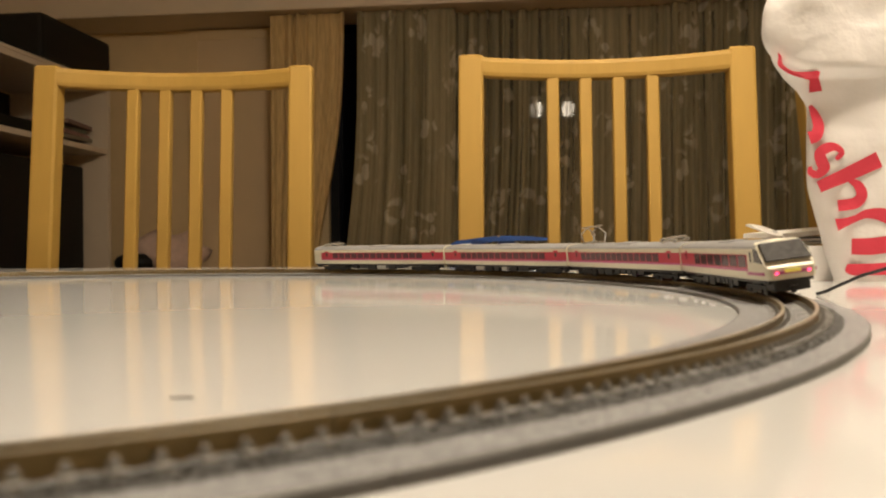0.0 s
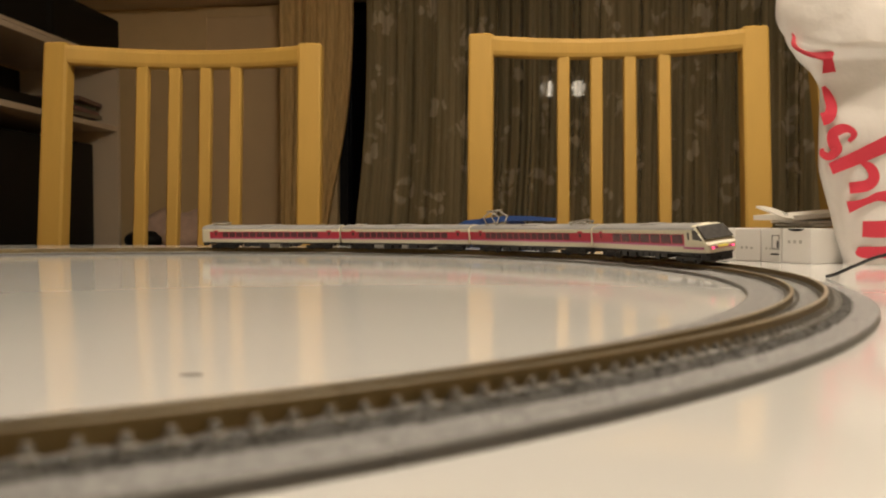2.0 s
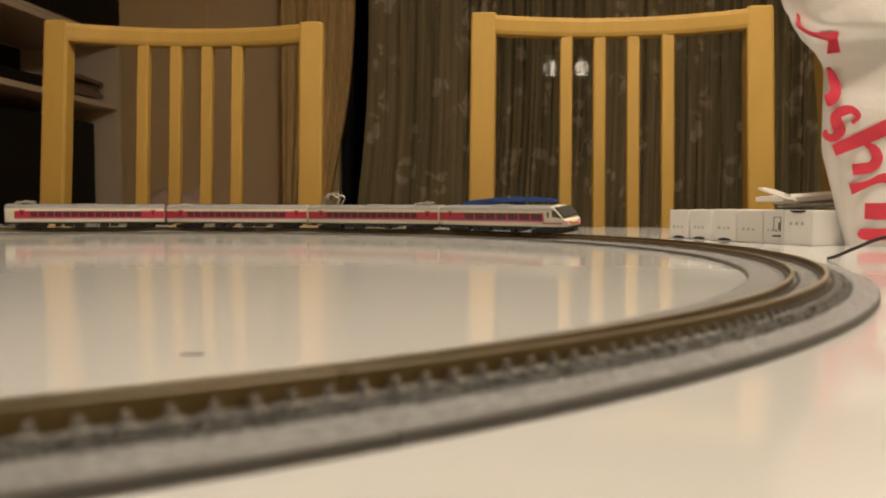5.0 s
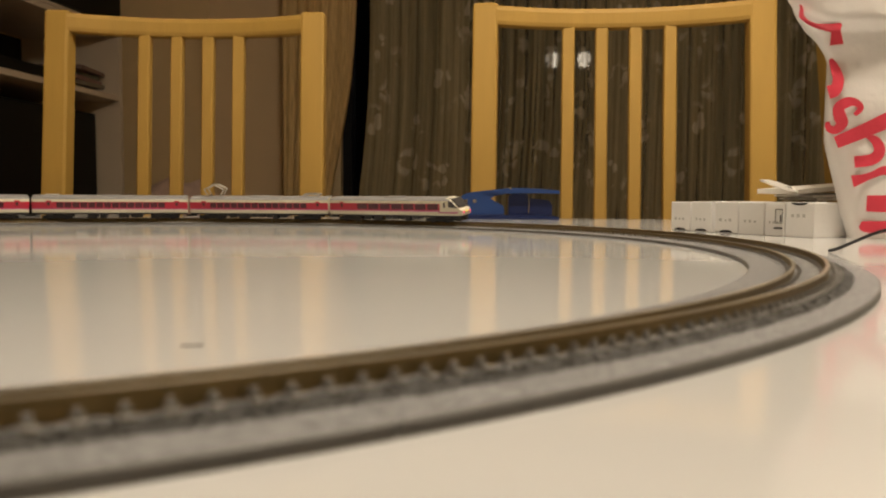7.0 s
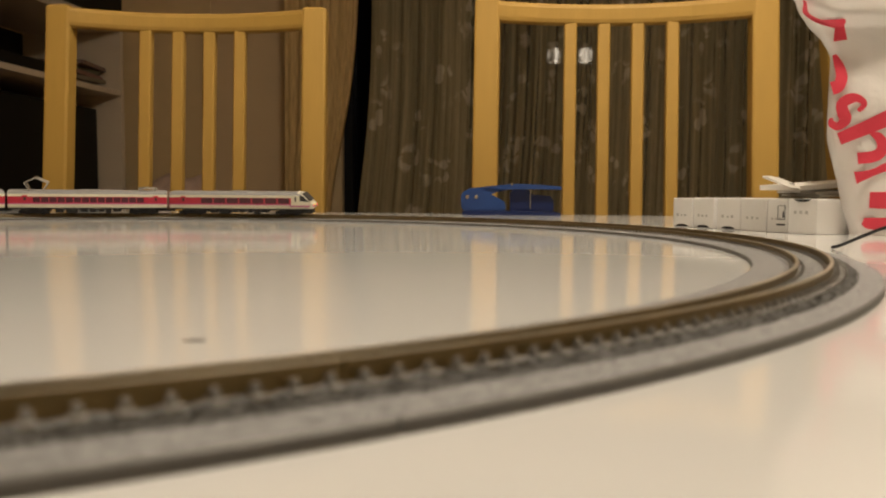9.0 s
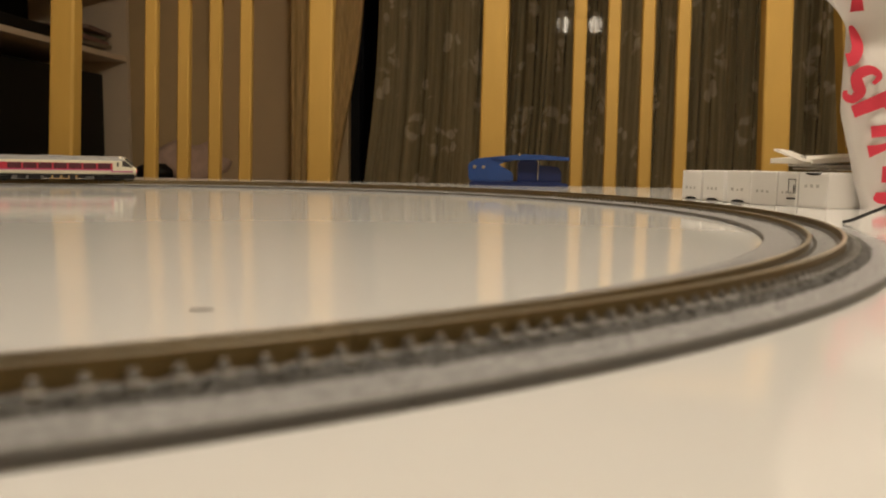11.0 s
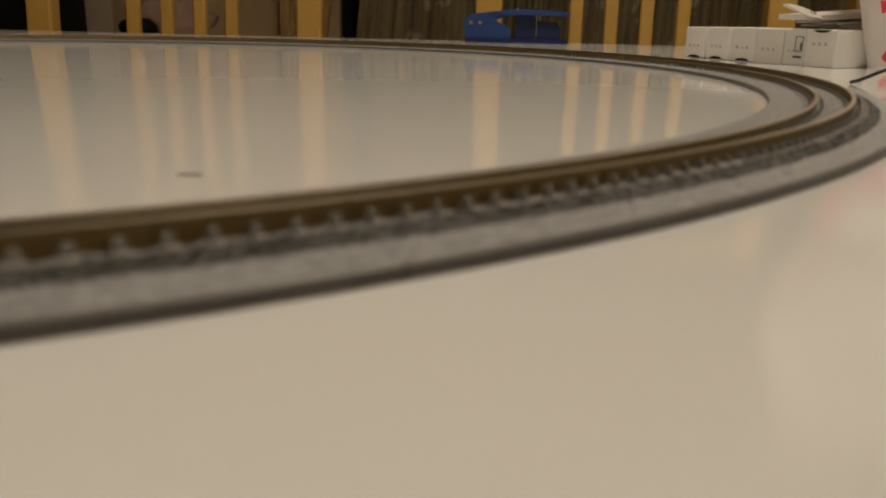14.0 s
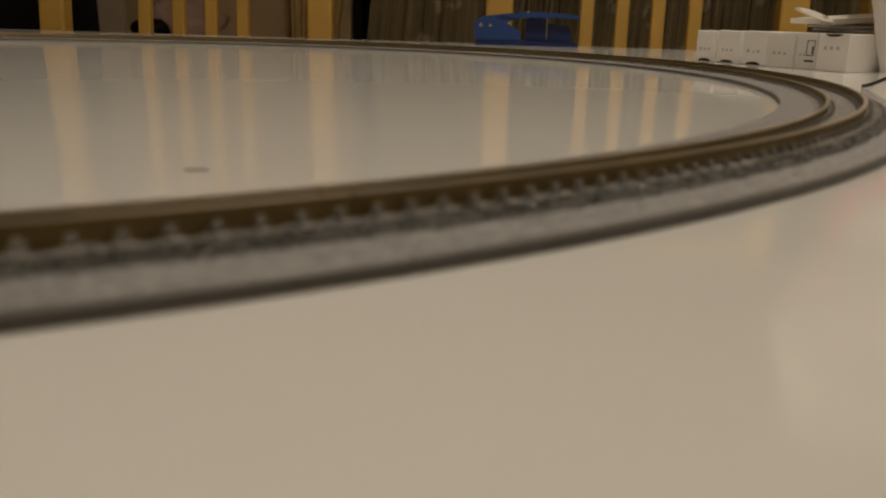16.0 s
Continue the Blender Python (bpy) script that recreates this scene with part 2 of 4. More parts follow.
def tube(bm, pts, r, n=8):
    pts = [Vector(p) for p in pts]
    rings = []
    for i, p in enumerate(pts):
        d = (pts[min(i + 1, len(pts) - 1)] - pts[max(i - 1, 0)]).normalized()
        a = d.cross(Vector((0, 0, 1)))
        a = a.normalized() if a.length > 1e-4 else Vector((1, 0, 0))
        b = d.cross(a)
        rings.append([p + r * (math.cos(k * math.tau / n) * a + math.sin(k * math.tau / n) * b) for k in range(n)])
    loft(bm, rings, True, True)


def thing(name, m, label, category, group="", kind=""):
    ob = new(name)
    ob.empty_display_size = 0.01
    ob.matrix_basis = m
    return tagged(ob, label, category, group, kind)


def spline(pts, n):
    """Points along a smooth curve through pts."""
    out = []
    P = [Vector(p) for p in pts]
    P = [2 * P[0] - P[1]] + P + [2 * P[-1] - P[-2]]
    for i in range(1, len(P) - 2):
        for k in range(n):
            u = k / n
            a, b, c, d = P[i - 1:i + 3]
            out.append(0.5 * (2 * b + (c - a) * u + (2 * a - 5 * b + 4 * c - d) * u * u + (3 * b - a - 3 * c + d) * u ** 3))
    out.append(P[-2])
    return out


# ---- structure ----
def slab(name, dims, material, label, category, m=ROOM, bevel=0.0):
    ob = part(name, boxes(dims, bevel=bevel), material)
    ob.matrix_basis = m
    return tagged(ob, label, category, kind="structure")


WALL = 3.52
slab("floor", (-2.7, 2.7, -2.4, WALL + 0.2, FLOOR - 0.1, FLOOR), M_FLOOR, "brown wooden floor under the dining table", "floor")
slab("ceiling", (-2.7, 2.7, -2.4, WALL + 0.2, CEIL, CEIL + 0.1), M_CEIL, "plain off-white ceiling", "ceiling")
slab("wall_west", (-2.7, -2.5, -2.4, WALL, FLOOR, CEIL), M_WALL, "beige papered side wall behind the shelves", "wall")
slab("wall_east", (2.5, 2.7, -2.4, WALL, FLOOR, CEIL), M_WALL, "beige papered side wall", "wall")
slab("wall_south", (-2.5, 2.5, -2.4, -2.2, FLOOR, CEIL), M_WALL, "beige papered wall", "wall")


def wall_north():
    bm = boxes((-2.5, -0.9, WALL, WALL + 0.2, FLOOR, CEIL), (2.1, 2.5, WALL, WALL + 0.2, FLOOR, CEIL),
               (-0.9, 2.1, WALL, WALL + 0.2, 1.35, CEIL))
    w = part("wall_north", bm, M_WALL)
    w.matrix_basis = ROOM
    tagged(w, "beige papered wall with a wide curtained window", "wall", kind="structure")
    glass = thing("window_1", ROOM, "dark sliding window at night behind lace curtains", "window", kind="structure")
    part("pane", boxes((-0.86, 0.6, WALL + 0.08, WALL + 0.088, FLOOR + 0.02, 1.31)), M_GLASS_NIGHT, glass)
    part("pane", boxes((0.6, 2.06, WALL + 0.06, WALL + 0.068, FLOOR + 0.02, 1.31)), M_GLASS_NIGHT, glass)
    part("window_frame", boxes((-0.9, -0.86, WALL + 0.04, WALL + 0.12, FLOOR, 1.35), (2.06, 2.1, WALL + 0.04, WALL + 0.12, FLOOR, 1.35),
                               (-0.86, 2.06, WALL + 0.04, WALL + 0.12, 1.31, 1.35), (0.57, 0.63, WALL + 0.045, WALL + 0.11, FLOOR, 1.31)),
         M_BLACK, glass, "black window frame")


wall_north()
slab("night_backdrop", (-2.0, 3.2, WALL + 0.4, WALL + 0.42, FLOOR - 0.2, CEIL), M_BLACK, "black night outside the window", "backdrop")
slab("trim", (-2.5, 2.5, WALL - 0.26, WALL, 1.035, 1.16), M_TRIM, "cream painted curtain box along the wall", "trim", bevel=0.006)
slab("baseboard", (-2.5, -0.92, WALL - 0.015, WALL, FLOOR, FLOOR + 0.08), M_TRIM, "cream painted baseboard", "baseboard")


def door():
    d = thing("door_1", ROOM, "plain beige flush door beside the drape", "door", kind="structure")
    part("panel", boxes((-1.503, -0.95, WALL - 0.022, WALL - 0.004, FLOOR + 0.01, 0.984), bevel=0.001), mat("beige_door", (0.71, 0.535, 0.32), 0.7, vary=0.05, scale=10), d)
    part("frame", boxes((-1.545, -1.503, WALL - 0.026, WALL - 0.004, FLOOR, 1.03), (-1.503, -0.95, WALL - 0.026, WALL - 0.004, 0.984, 1.03), bevel=0.001), M_WALL, d)


door()


def pleated(name, x0, x1, z0, z1, y, depth, waves, material, label, left_in=0.0, right_in=0.0, tie=None, seed=1):
    """A hanging curtain with uneven folds; the edges may be drawn in towards the tie."""
    rnd = random.Random(seed)
    ph = [rnd.uniform(0, 6.28) for _ in range(4)]
    nx, nz = int(waves * 10), 26
    bm = bmesh.new()
    uv = bm.loops.layers.uv.new("UVMap")
    grid = []
    for j in range(nz + 1):
        v = j / nz
        z = z0 + (z1 - z0) * v
        row = []
        for i in range(nx + 1):
            u = i / nx
            w = u + 0.012 * math.sin(u * 17 + ph[0])
            fold = math.sin(w * waves * math.tau + ph[1]) + 0.45 * math.sin(w * waves * 2.3 * math.tau + ph[2] + v)
            a = depth * (0.55 + 0.45 * math.sin(u * 9 + ph[3])) * (0.75 + 0.25 * (1 - v))
            pull = 0.0 if tie is None else math.exp(-((z - tie) / 0.55) ** 2)
            xa, xb = x0 + left_in * pull, x1 + right_in * pull
            row.append((bm.verts.new((xa + (xb - xa) * u, y + a * fold, z)), u * (x1 - x0) * 1.6, z))
        grid.append(row)
    for j in range(nz):
        for i in range(nx):
            q = (grid[j][i], grid[j][i + 1], grid[j + 1][i + 1], grid[j + 1][i])
            f = bm.faces.new([k[0] for k in q])
            for lp, k in zip(f.loops, q):
                lp[uv].uv = (k[1], k[2])
    ob = part(name, bm, material, smooth=True)
    if material is not M_LACE:
        sol = ob.modifiers.new("thickness", "SOLIDIFY")
        sol.thickness = 0.003
    ob.matrix_basis = ROOM
    return tagged(ob, label, "curtain")


pleated("lace_curtain", -0.71, 0.62, FLOOR + 0.02, 1.04, WALL - 0.12, 0.032, 22, M_LACE, "grey-brown floral lace curtain hanging in folds", left_in=-0.075, tie=-0.3, seed=3)
pleated("lace_curtain", 0.60, 2.15, FLOOR + 0.02, 1.04, WALL - 0.15, 0.032, 24, M_LACE, "grey-brown floral lace curtain hanging in folds", seed=5)
pleated("lace_curtain", -0.72, -0.30, FLOOR + 0.02, 1.04, WALL - 0.19, 0.026, 6, M_LACE, "grey-brown lace curtain gathered in a thick bunch", left_in=-0.075, right_in=-0.02, tie=-0.3, seed=11)
pleated("drape", -1.10, -0.775, FLOOR + 0.02, 1.03, WALL - 0.20, 0.022, 7, M_DRAPE_SHADED, "ochre drape drawn aside and gathered by a tie", right_in=-0.13, tie=-0.15, seed=8)


# ---- furniture ----
def table():
    t = thing("dining_table", ROOM, "white glossy lacquered dining table", "table")
    part("tabletop", boxes((-0.86, 0.80, -0.30, 1.045, -0.028, 0.0), bevel=0.002), M_TABLE, t)
    part("apron", boxes((-0.76, 0.70, -0.2, -0.18, -0.1, -0.03), (-0.76, 0.70, 0.93, 0.95, -0.1, -0.03), (-0.76, -0.74, -0.18, 0.93, -0.1, -0.03), (0.68, 0.70, -0.18, 0.93, -0.1, -0.03)), M_EDGE, t)
    for x in (-0.80, 0.68):
        for y in (-0.24, 0.93):
            part("leg", boxes((x, x + 0.06, y, y + 0.06, FLOOR, -0.03), bevel=0.004), M_EDGE, t)
    bm = bmesh.new()
    rnd = random.Random(4)
    for k in range(5):
        box(bm, -0.0017 + k * 0.0007, -0.0009 + k * 0.0007, -0.0005 + rnd.uniform(-0.0002, 0.0002), 0.0005 + rnd.uniform(-0.0003, 0.0003), 0.0001, 0.00025)
    s = part("pencil_mark", bm, M_SMUDGE, t, "short grey smear")
    s.matrix_basis = ROOM.inverted() @ pose(-0.0418, 0.1310, 0, 0, 0, 4)


table()


def chair_proto():
    """Origin on the floor below the seat; it faces -y, the back stands at +y."""
    c = thing("dining_chair", pose(0, 0, 0), "clear birch dining chair with a slatted curved back", "chair", "chairs round the table")
    W, TOP = 0.426, 1.050
    hw = W / 2

    def post_line(z):
        return 0.19 + max(0, z - 0.45) * math.tan(radians(5.6))

    for s in (-1, 1):
        bm = bmesh.new()
        rings = []
        for z in (0.0, 0.2, 0.45, 0.7, 0.9, TOP - 0.003, TOP):
            y, k = post_line(z), (0.0 if z < TOP else 0.003)
            out = s * (hw - k)
            inn = s * (hw - 0.037 + k)
            xs = sorted((out, inn))
            c4 = 0.004
            ring = []
            for cx_, cy_, a0 in ((xs[1] - c4, y + 0.016 - k - c4, 0), (xs[0] + c4, y + 0.016 - k - c4, 90), (xs[0] + c4, y - 0.016 + k + c4, 180), (xs[1] - c4, y - 0.016 + k + c4, 270)):
                for a in (0, 45, 90):
                    ring.append((cx_ + c4 * math.cos(radians(a0 + a)), cy_ + c4 * math.sin(radians(a0 + a)), z))
            rings.append(ring)
        loft(bm, rings, True, True)
        part("back_post", bm, M_WOOD, c)
        part("leg", boxes((s * (hw - 0.02) - 0.019, s * (hw - 0.02) + 0.019, -0.22, -0.182, 0, 0.41), bevel=0.003), M_WOOD, c)

    def bow(x):
        return 0.036 * (1 - (x / (hw - 0.036)) ** 2)

    def rail(z0, z1, name, deep):
        bm = bmesh.new()
        rings = []
        n = 18
        for i in range(n + 1):
            x = -(hw - 0.036) + 2 * (hw - 0.036) * i / n
            yb = post_line((z0 + z1) / 2) + bow(x) - 0.006
            up = 0.0
            ring = []
            for a in range(12):
                an = math.tau * (a + 0.5) / 12
                ca, sa = math.cos(an), math.sin(an)
                ring.append((x, yb + deep / 2 * math.copysign(abs(ca) ** 0.5, ca), (z0 + z1) / 2 + up + (z1 - z0) / 2 * math.copysign(abs(sa) ** 0.5, sa)))
            rings.append(ring)
        loft(bm, rings, True, True)
        part(name, bm, M_WOOD, c, smooth=False)

    rail(TOP - 0.034, TOP - 0.004, "top_rail", 0.022)
    rail(0.50, 0.53, "lower_rail", 0.020)
    for k in range(4):
        x = (-1.5 + k) * 0.0490
        y1, y0 = post_line(TOP - 0.03) + bow(x) - 0.006, post_line(0.52) + bow(x) - 0.006
        bm = bmesh.new()
        loft(bm, [[(x - 0.0092, y - 0.005, z), (x - 0.0072, y - 0.007, z), (x + 0.0072, y - 0.007, z), (x + 0.0092, y - 0.005, z), (x + 0.0092, y + 0.009, z), (x - 0.0092, y + 0.009, z)]
                  for y, z in ((y0, 0.52), ((y0 + y1) / 2 + 0.004, 0.77), (y1, TOP - 0.03))], True, True)
        part("slat", bm, M_WOOD, c)
    part("seat", boxes((-hw + 0.005, hw - 0.005, -0.225, 0.172, 0.42, 0.45), bevel=0.006), M_WOOD, c)
    part("seat_rail", boxes((-hw + 0.04, hw - 0.04, -0.212, -0.19, 0.36, 0.418)), M_WOOD, c)
    part("seat_rail", boxes((-hw + 0.04, hw - 0.04, 0.18, 0.2, 0.36, 0.418)), M_WOOD, c)
    return c


chair = chair_proto()
chair.matrix_basis = pose(-0.392, 0.997, FLOOR, 0, 0, 1.0)
copy_thing(chair, pose(0.2263, 0.917, FLOOR, 0, 0, -6.6))
side_chair = copy_thing(chair, pose(0.903, 1.18, FLOOR, 0, 0, 88))
tagged(side_chair, "clear birch dining chair turned sideways by the table's end")


def shelf_unit():
    s = thing("shelf_unit", ROOM, "white open shelf unit with dark lower part", "shelf")
    xf, xb = -1.775, -2.22
    for y in (3.20, 1.60):
        part("side_panel", boxes((xb, xf, y, y + 0.022, FLOOR, 0.72), bevel=0.002), M_WHITE, s)
    for z in (0.432, 0.700, -0.70):
        part("shelf_board", boxes((xb + 0.01, xf - 0.002, 1.624, 3.198, z, z + 0.022), bevel=0.002), M_WHITE, s)
    part("back_panel", boxes((xb - 0.012, xb - 0.002, 1.6, 3.22, FLOOR, 0.70)), M_DARKCLOTH, s)
    part("top_board", boxes((xb, xf, 1.6, 3.222, 0.7225, 0.735)), M_WHITE, s)


shelf_unit()
ob = part("black_cabinet", boxes((-2.19, -1.855, 1.7, 3.15, FLOOR + 0.08, 0.375), bevel=0.01), M_BLACK)
ob.matrix_basis = ROOM
tagged(ob, "black cabinet standing in the lower shelf bay", "cabinet")
ob = part("black_box", boxes((-2.16, -1.76, 2.72, 3.20, 0.735, 0.90), bevel=0.015), M_BLACK)
ob.matrix_basis = ROOM
tagged(ob, "black box lying on top of the shelf", "box")
ob = part("video_player", boxes((-2.14, -1.82, 2.25, 2.88, 0.454, 0.507), bevel=0.006), M_BLACK)
ob.matrix_basis = ROOM
tagged(ob, "flat black player on the shelf board", "player")
for k in range(5):
    ob = part("magazine", boxes((-2.12 + 0.012 * (k % 3), -1.84 + 0.013 * ((k * 2) % 3), 2.93, 3.16 - 0.01 * (k % 2), 0.454 + 0.019 * k, 0.471 + 0.019 * k), bevel=0.002), mat("magazine_paper", (0.16 + 0.05 * (k % 3), 0.14 + 0.03 * (k % 2), 0.12), 0.7, vary=0.3, scale=30))
    ob.matrix_basis = ROOM @ pose(-1.97, 3.05, 0) @ pose(0, 0, 0, 0, 0, (4, -5, 7, -2, 9)[k]) @ pose(1.97, -3.05, 0)
    tagged(ob, "thick magazine in a stack on the shelf", "magazine", "magazines on the shelf")


def low_chest():
    ob = part("low_chest", boxes((-1.72, -1.02, 3.12, 3.44, FLOOR, -0.075), bevel=0.006), mat("brown_chest", (0.20, 0.12, 0.06), 0.5, vary=0.2, scale=8, stretch=(1, 1, 8)))
    ob.matrix_basis = ROOM
    tagged(ob, "low brown chest against the wall", "chest")
    bm = bmesh.new()
    bmesh.ops.create_icosphere(bm, subdivisions=3, radius=1)
    for v in bm.verts:
        n = noise.noise(v.co * 1.6) * 0.35
        v.co = Vector((v.co.x * 0.17, v.co.y * 0.09, max(-0.074, v.co.z * 0.085 * (1 + 2.2 * n))))
        v.co *= 1 + 0.5 * noise.noise(v.co * 14)
        v.co.z = max(v.co.z, -0.07)
    ob = part("cushion", bm, M_TOY, smooth=True)
    ob.matrix_basis = ROOM @ pose(-1.545, 3.25, -0.005)
    tagged(ob, "crumpled faded pink cushion on the chest", "cushion")
    bm = bmesh.new()
    bmesh.ops.create_icosphere(bm, subdivisions=3, radius=1)
    for v in bm.verts:
        v.co = Vector((v.co.x * 0.085, v.co.y * 0.06, max(-0.04, v.co.z * 0.045) * (1 + 0.3 * noise.noise(v.co * 2))))
    ob = part("black_pouch", bm, M_BLACK, smooth=True)
    ob.matrix_basis = ROOM @ pose(-1.645, 3.17, -0.028)
    tagged(ob, "small black pouch on the chest", "pouch")


low_chest()


def pendant_lamp():
    mid = (LAMPS[0] + LAMPS[1]) / 2
    c = thing("pendant_lamp", Matrix.Translation(mid) @ pose(0, 0, 0, 0, 0, -7), "pendant lamp with two glowing globes over the table", "lamp")
    part("bar", boxes((-0.17, 0.17, -0.012, 0.012, 0.105, 0.125), bevel=0.004), M_STEEL, c)
    part("ceiling_plate", boxes((-0.08, 0.08, -0.04, 0.04, CEIL - mid.z - 0.02, CEIL - mid.z), bevel=0.004), M_CEIL, c)
    for x in (-0.02, 0.02):
        bm = bmesh.new()
        cyl(bm, (x, 0, 0.12), (x, 0, CEIL - mid.z - 0.015), 0.004, 10)
        part("stem", bm, M_STEEL, c)
    for x in (-0.13, 0.13):
        bm = bmesh.new()
        cyl(bm, (x, 0, 0.050), (x, 0, 0.108), 0.03, 16, 0.018)
        holder = part("holder", bm, M_STEEL, c)
        bm = bmesh.new()
        bmesh.ops.create_uvsphere(bm, u_segments=24, v_segments=14, radius=0.055, matrix=Matrix.Translation((x, 0, 0)))
        part("globe", bm, M_SHADE, c, "glowing round glass globe", smooth=True)


pendant_lamp()

# ---- the track ----
CX, CY, R = -0.2080, 0.3923, 0.3540
PITCH = 0.6923
JOINT = -56.9


def around(r, a, z):
    return (CX + r * math.cos(radians(a)), CY + r * math.sin(radians(a)), z)


BED = [(0.0184, 0.0), (0.0184, 0.0016), (0.0180, 0.0019), (0.0118, 0.0022), (-0.0118, 0.0016), (-0.0181, 0.0017), (-0.0185, 0.0015), (-0.0185, 0.0)]


def sweep(bm, outline, a0, a1, step):
    n = max(1, round((a1 - a0) / step))
    rings = [[around(R + r, a0 + (a1 - a0) * i / n, z) for r, z in outline] for i in range(n + 1)]
    loft(bm, rings, True, True)


def ballast(bm, a0, a1, step, seed):
    """The raised grain-covered bed under the sleepers, with an uneven shoulder."""
    rnd = random.Random(seed)
    n = round((a1 - a0) / step)
    line = [(0.0120, 0.0018), (0.0110, 0.0023), (0.0096, 0.0027), (0.0078, 0.0030), (0.0, 0.0023), (-0.0070, 0.0019), (-0.0085, 0.0016), (-0.0100, 0.0006)]
    rings = []
    for i in range(n + 1):
        a = a0 + (a1 - a0) * i / n
        e = 0.0 if i in (0, n) else 1.0
        rings.append([around(R + r + e * rnd.uniform(-0.0003, 0.0003), a, z + e * (rnd.uniform(-0.00025, 0.0003) if 0 < k < 7 else 0)) for k, (r, z) in enumerate(line)])
    loft(bm, rings, False, False)


def stones(sec, name, a0, a1, per_degree, span, size, height, flat, material, seed):
    """Loose-looking stones strewn over a strip of the bed, joined into one mesh."""
    rs = np.random.RandomState(seed)
    bm = bmesh.new()
    bmesh.ops.create_icosphere(bm, subdivisions=1, radius=1)
    ball = np.array([v.co[:] for v in bm.verts])
    tris = np.array([[v.index for v in f.verts] for f in bm.faces])
    bm.free()
    n = int((a1 - a0) * per_degree)
    ang, rad, big = np.radians(rs.uniform(a0, a1, n)), rs.uniform(*span, n), rs.uniform(*size, n)
    spin = rs.uniform(0, math.tau, n)
    pts = ball[None] * rs.uniform(0.7, 1.3, (n, len(ball), 1)) * rs.uniform(0.7, 1.4, (n, 1, 3)) * big[:, None, None]
    x = pts[..., 0] * np.cos(spin)[:, None] - pts[..., 1] * np.sin(spin)[:, None]
    y = pts[..., 0] * np.sin(spin)[:, None] + pts[..., 1] * np.cos(spin)[:, None]
    verts = np.stack([CX + (R + rad)[:, None] * np.cos(ang)[:, None] + x, CY + (R + rad)[:, None] * np.sin(ang)[:, None] + y, height(rad)[:, None] + pts[..., 2] * flat], -1).reshape(-1, 3)
    faces = (tris[None] + (np.arange(n) * len(ball))[:, None, None]).reshape(-1, 3)
    me = bpy.data.meshes.new(name)
    me.from_pydata(verts.tolist(), [], faces.tolist())
    me.materials.append(material)
    ob = new(name, me)
    ob.parent = sec
    tagged(ob, kind="stuff")


def rail_outline(r, z0, z1):
    return [(r - 0.0005, z0), (r + 0.0005, z0), (r + 0.0005, z0 + 0.0003), (r + 0.0004, z0 + 0.0006), (r + 0.0004, z1 - 0.0008), (r + 0.0006, z1 - 0.0006), (r + 0.0006, z1 - 0.00012), (r - 0.0006, z1 - 0.00012), (r - 0.0006, z1 - 0.0006), (r - 0.0004, z1 - 0.0008), (r - 0.0004, z0 + 0.0006), (r - 0.0005, z0 + 0.0003)]


def head_outline(r, z1):
    return [(r - 0.00058, z1 - 0.0001), (r + 0.00058, z1 - 0.0001), (r + 0.0005, z1), (r - 0.0005, z1)]


def sleeper_mesh():
    """One sleeper with its two rail fastenings, lying along x from the centre line outwards."""
    bm = bmesh.new()
    slope = 0.0013 / 0.0096

    def zz(x):
        return 0.00245 + x * slope

    loft(bm, [[(x, -0.0010, 0.0010), (x, 0.0010, 0.0010), (x, 0.0008, zz(x) - 0.0002 - 0.06 * max(0, x - 0.0066)), (x, -0.0008, zz(x) - 0.0002 - 0.06 * max(0, x - 0.0066))] for x in (-0.0088, -0.003, 0.003, 0.0066, 0.0090)], True, True)
    for x in (-0.0065, -0.0031, 0.0031, 0.0065):
        up = 0.0006 if x < -0.004 else 0.0
        box(bm, x - 0.0006, x + 0.0006, -0.00058, 0.00058, zz(x) - 0.0003, zz(x) + 0.0005 + up)
        box(bm, x - 0.00036, x + 0.00036, -0.00036, 0.00036, zz(x) + 0.0004 + up, zz(x) + 0.0010 + up)
    me = bpy.data.meshes.new("sleeper")
    bmesh.ops.recalc_face_normals(bm, faces=bm.faces)
    bm.to_mesh(me)
    bm.free()
    me.materials.append(M_SLEEPER)
    return me


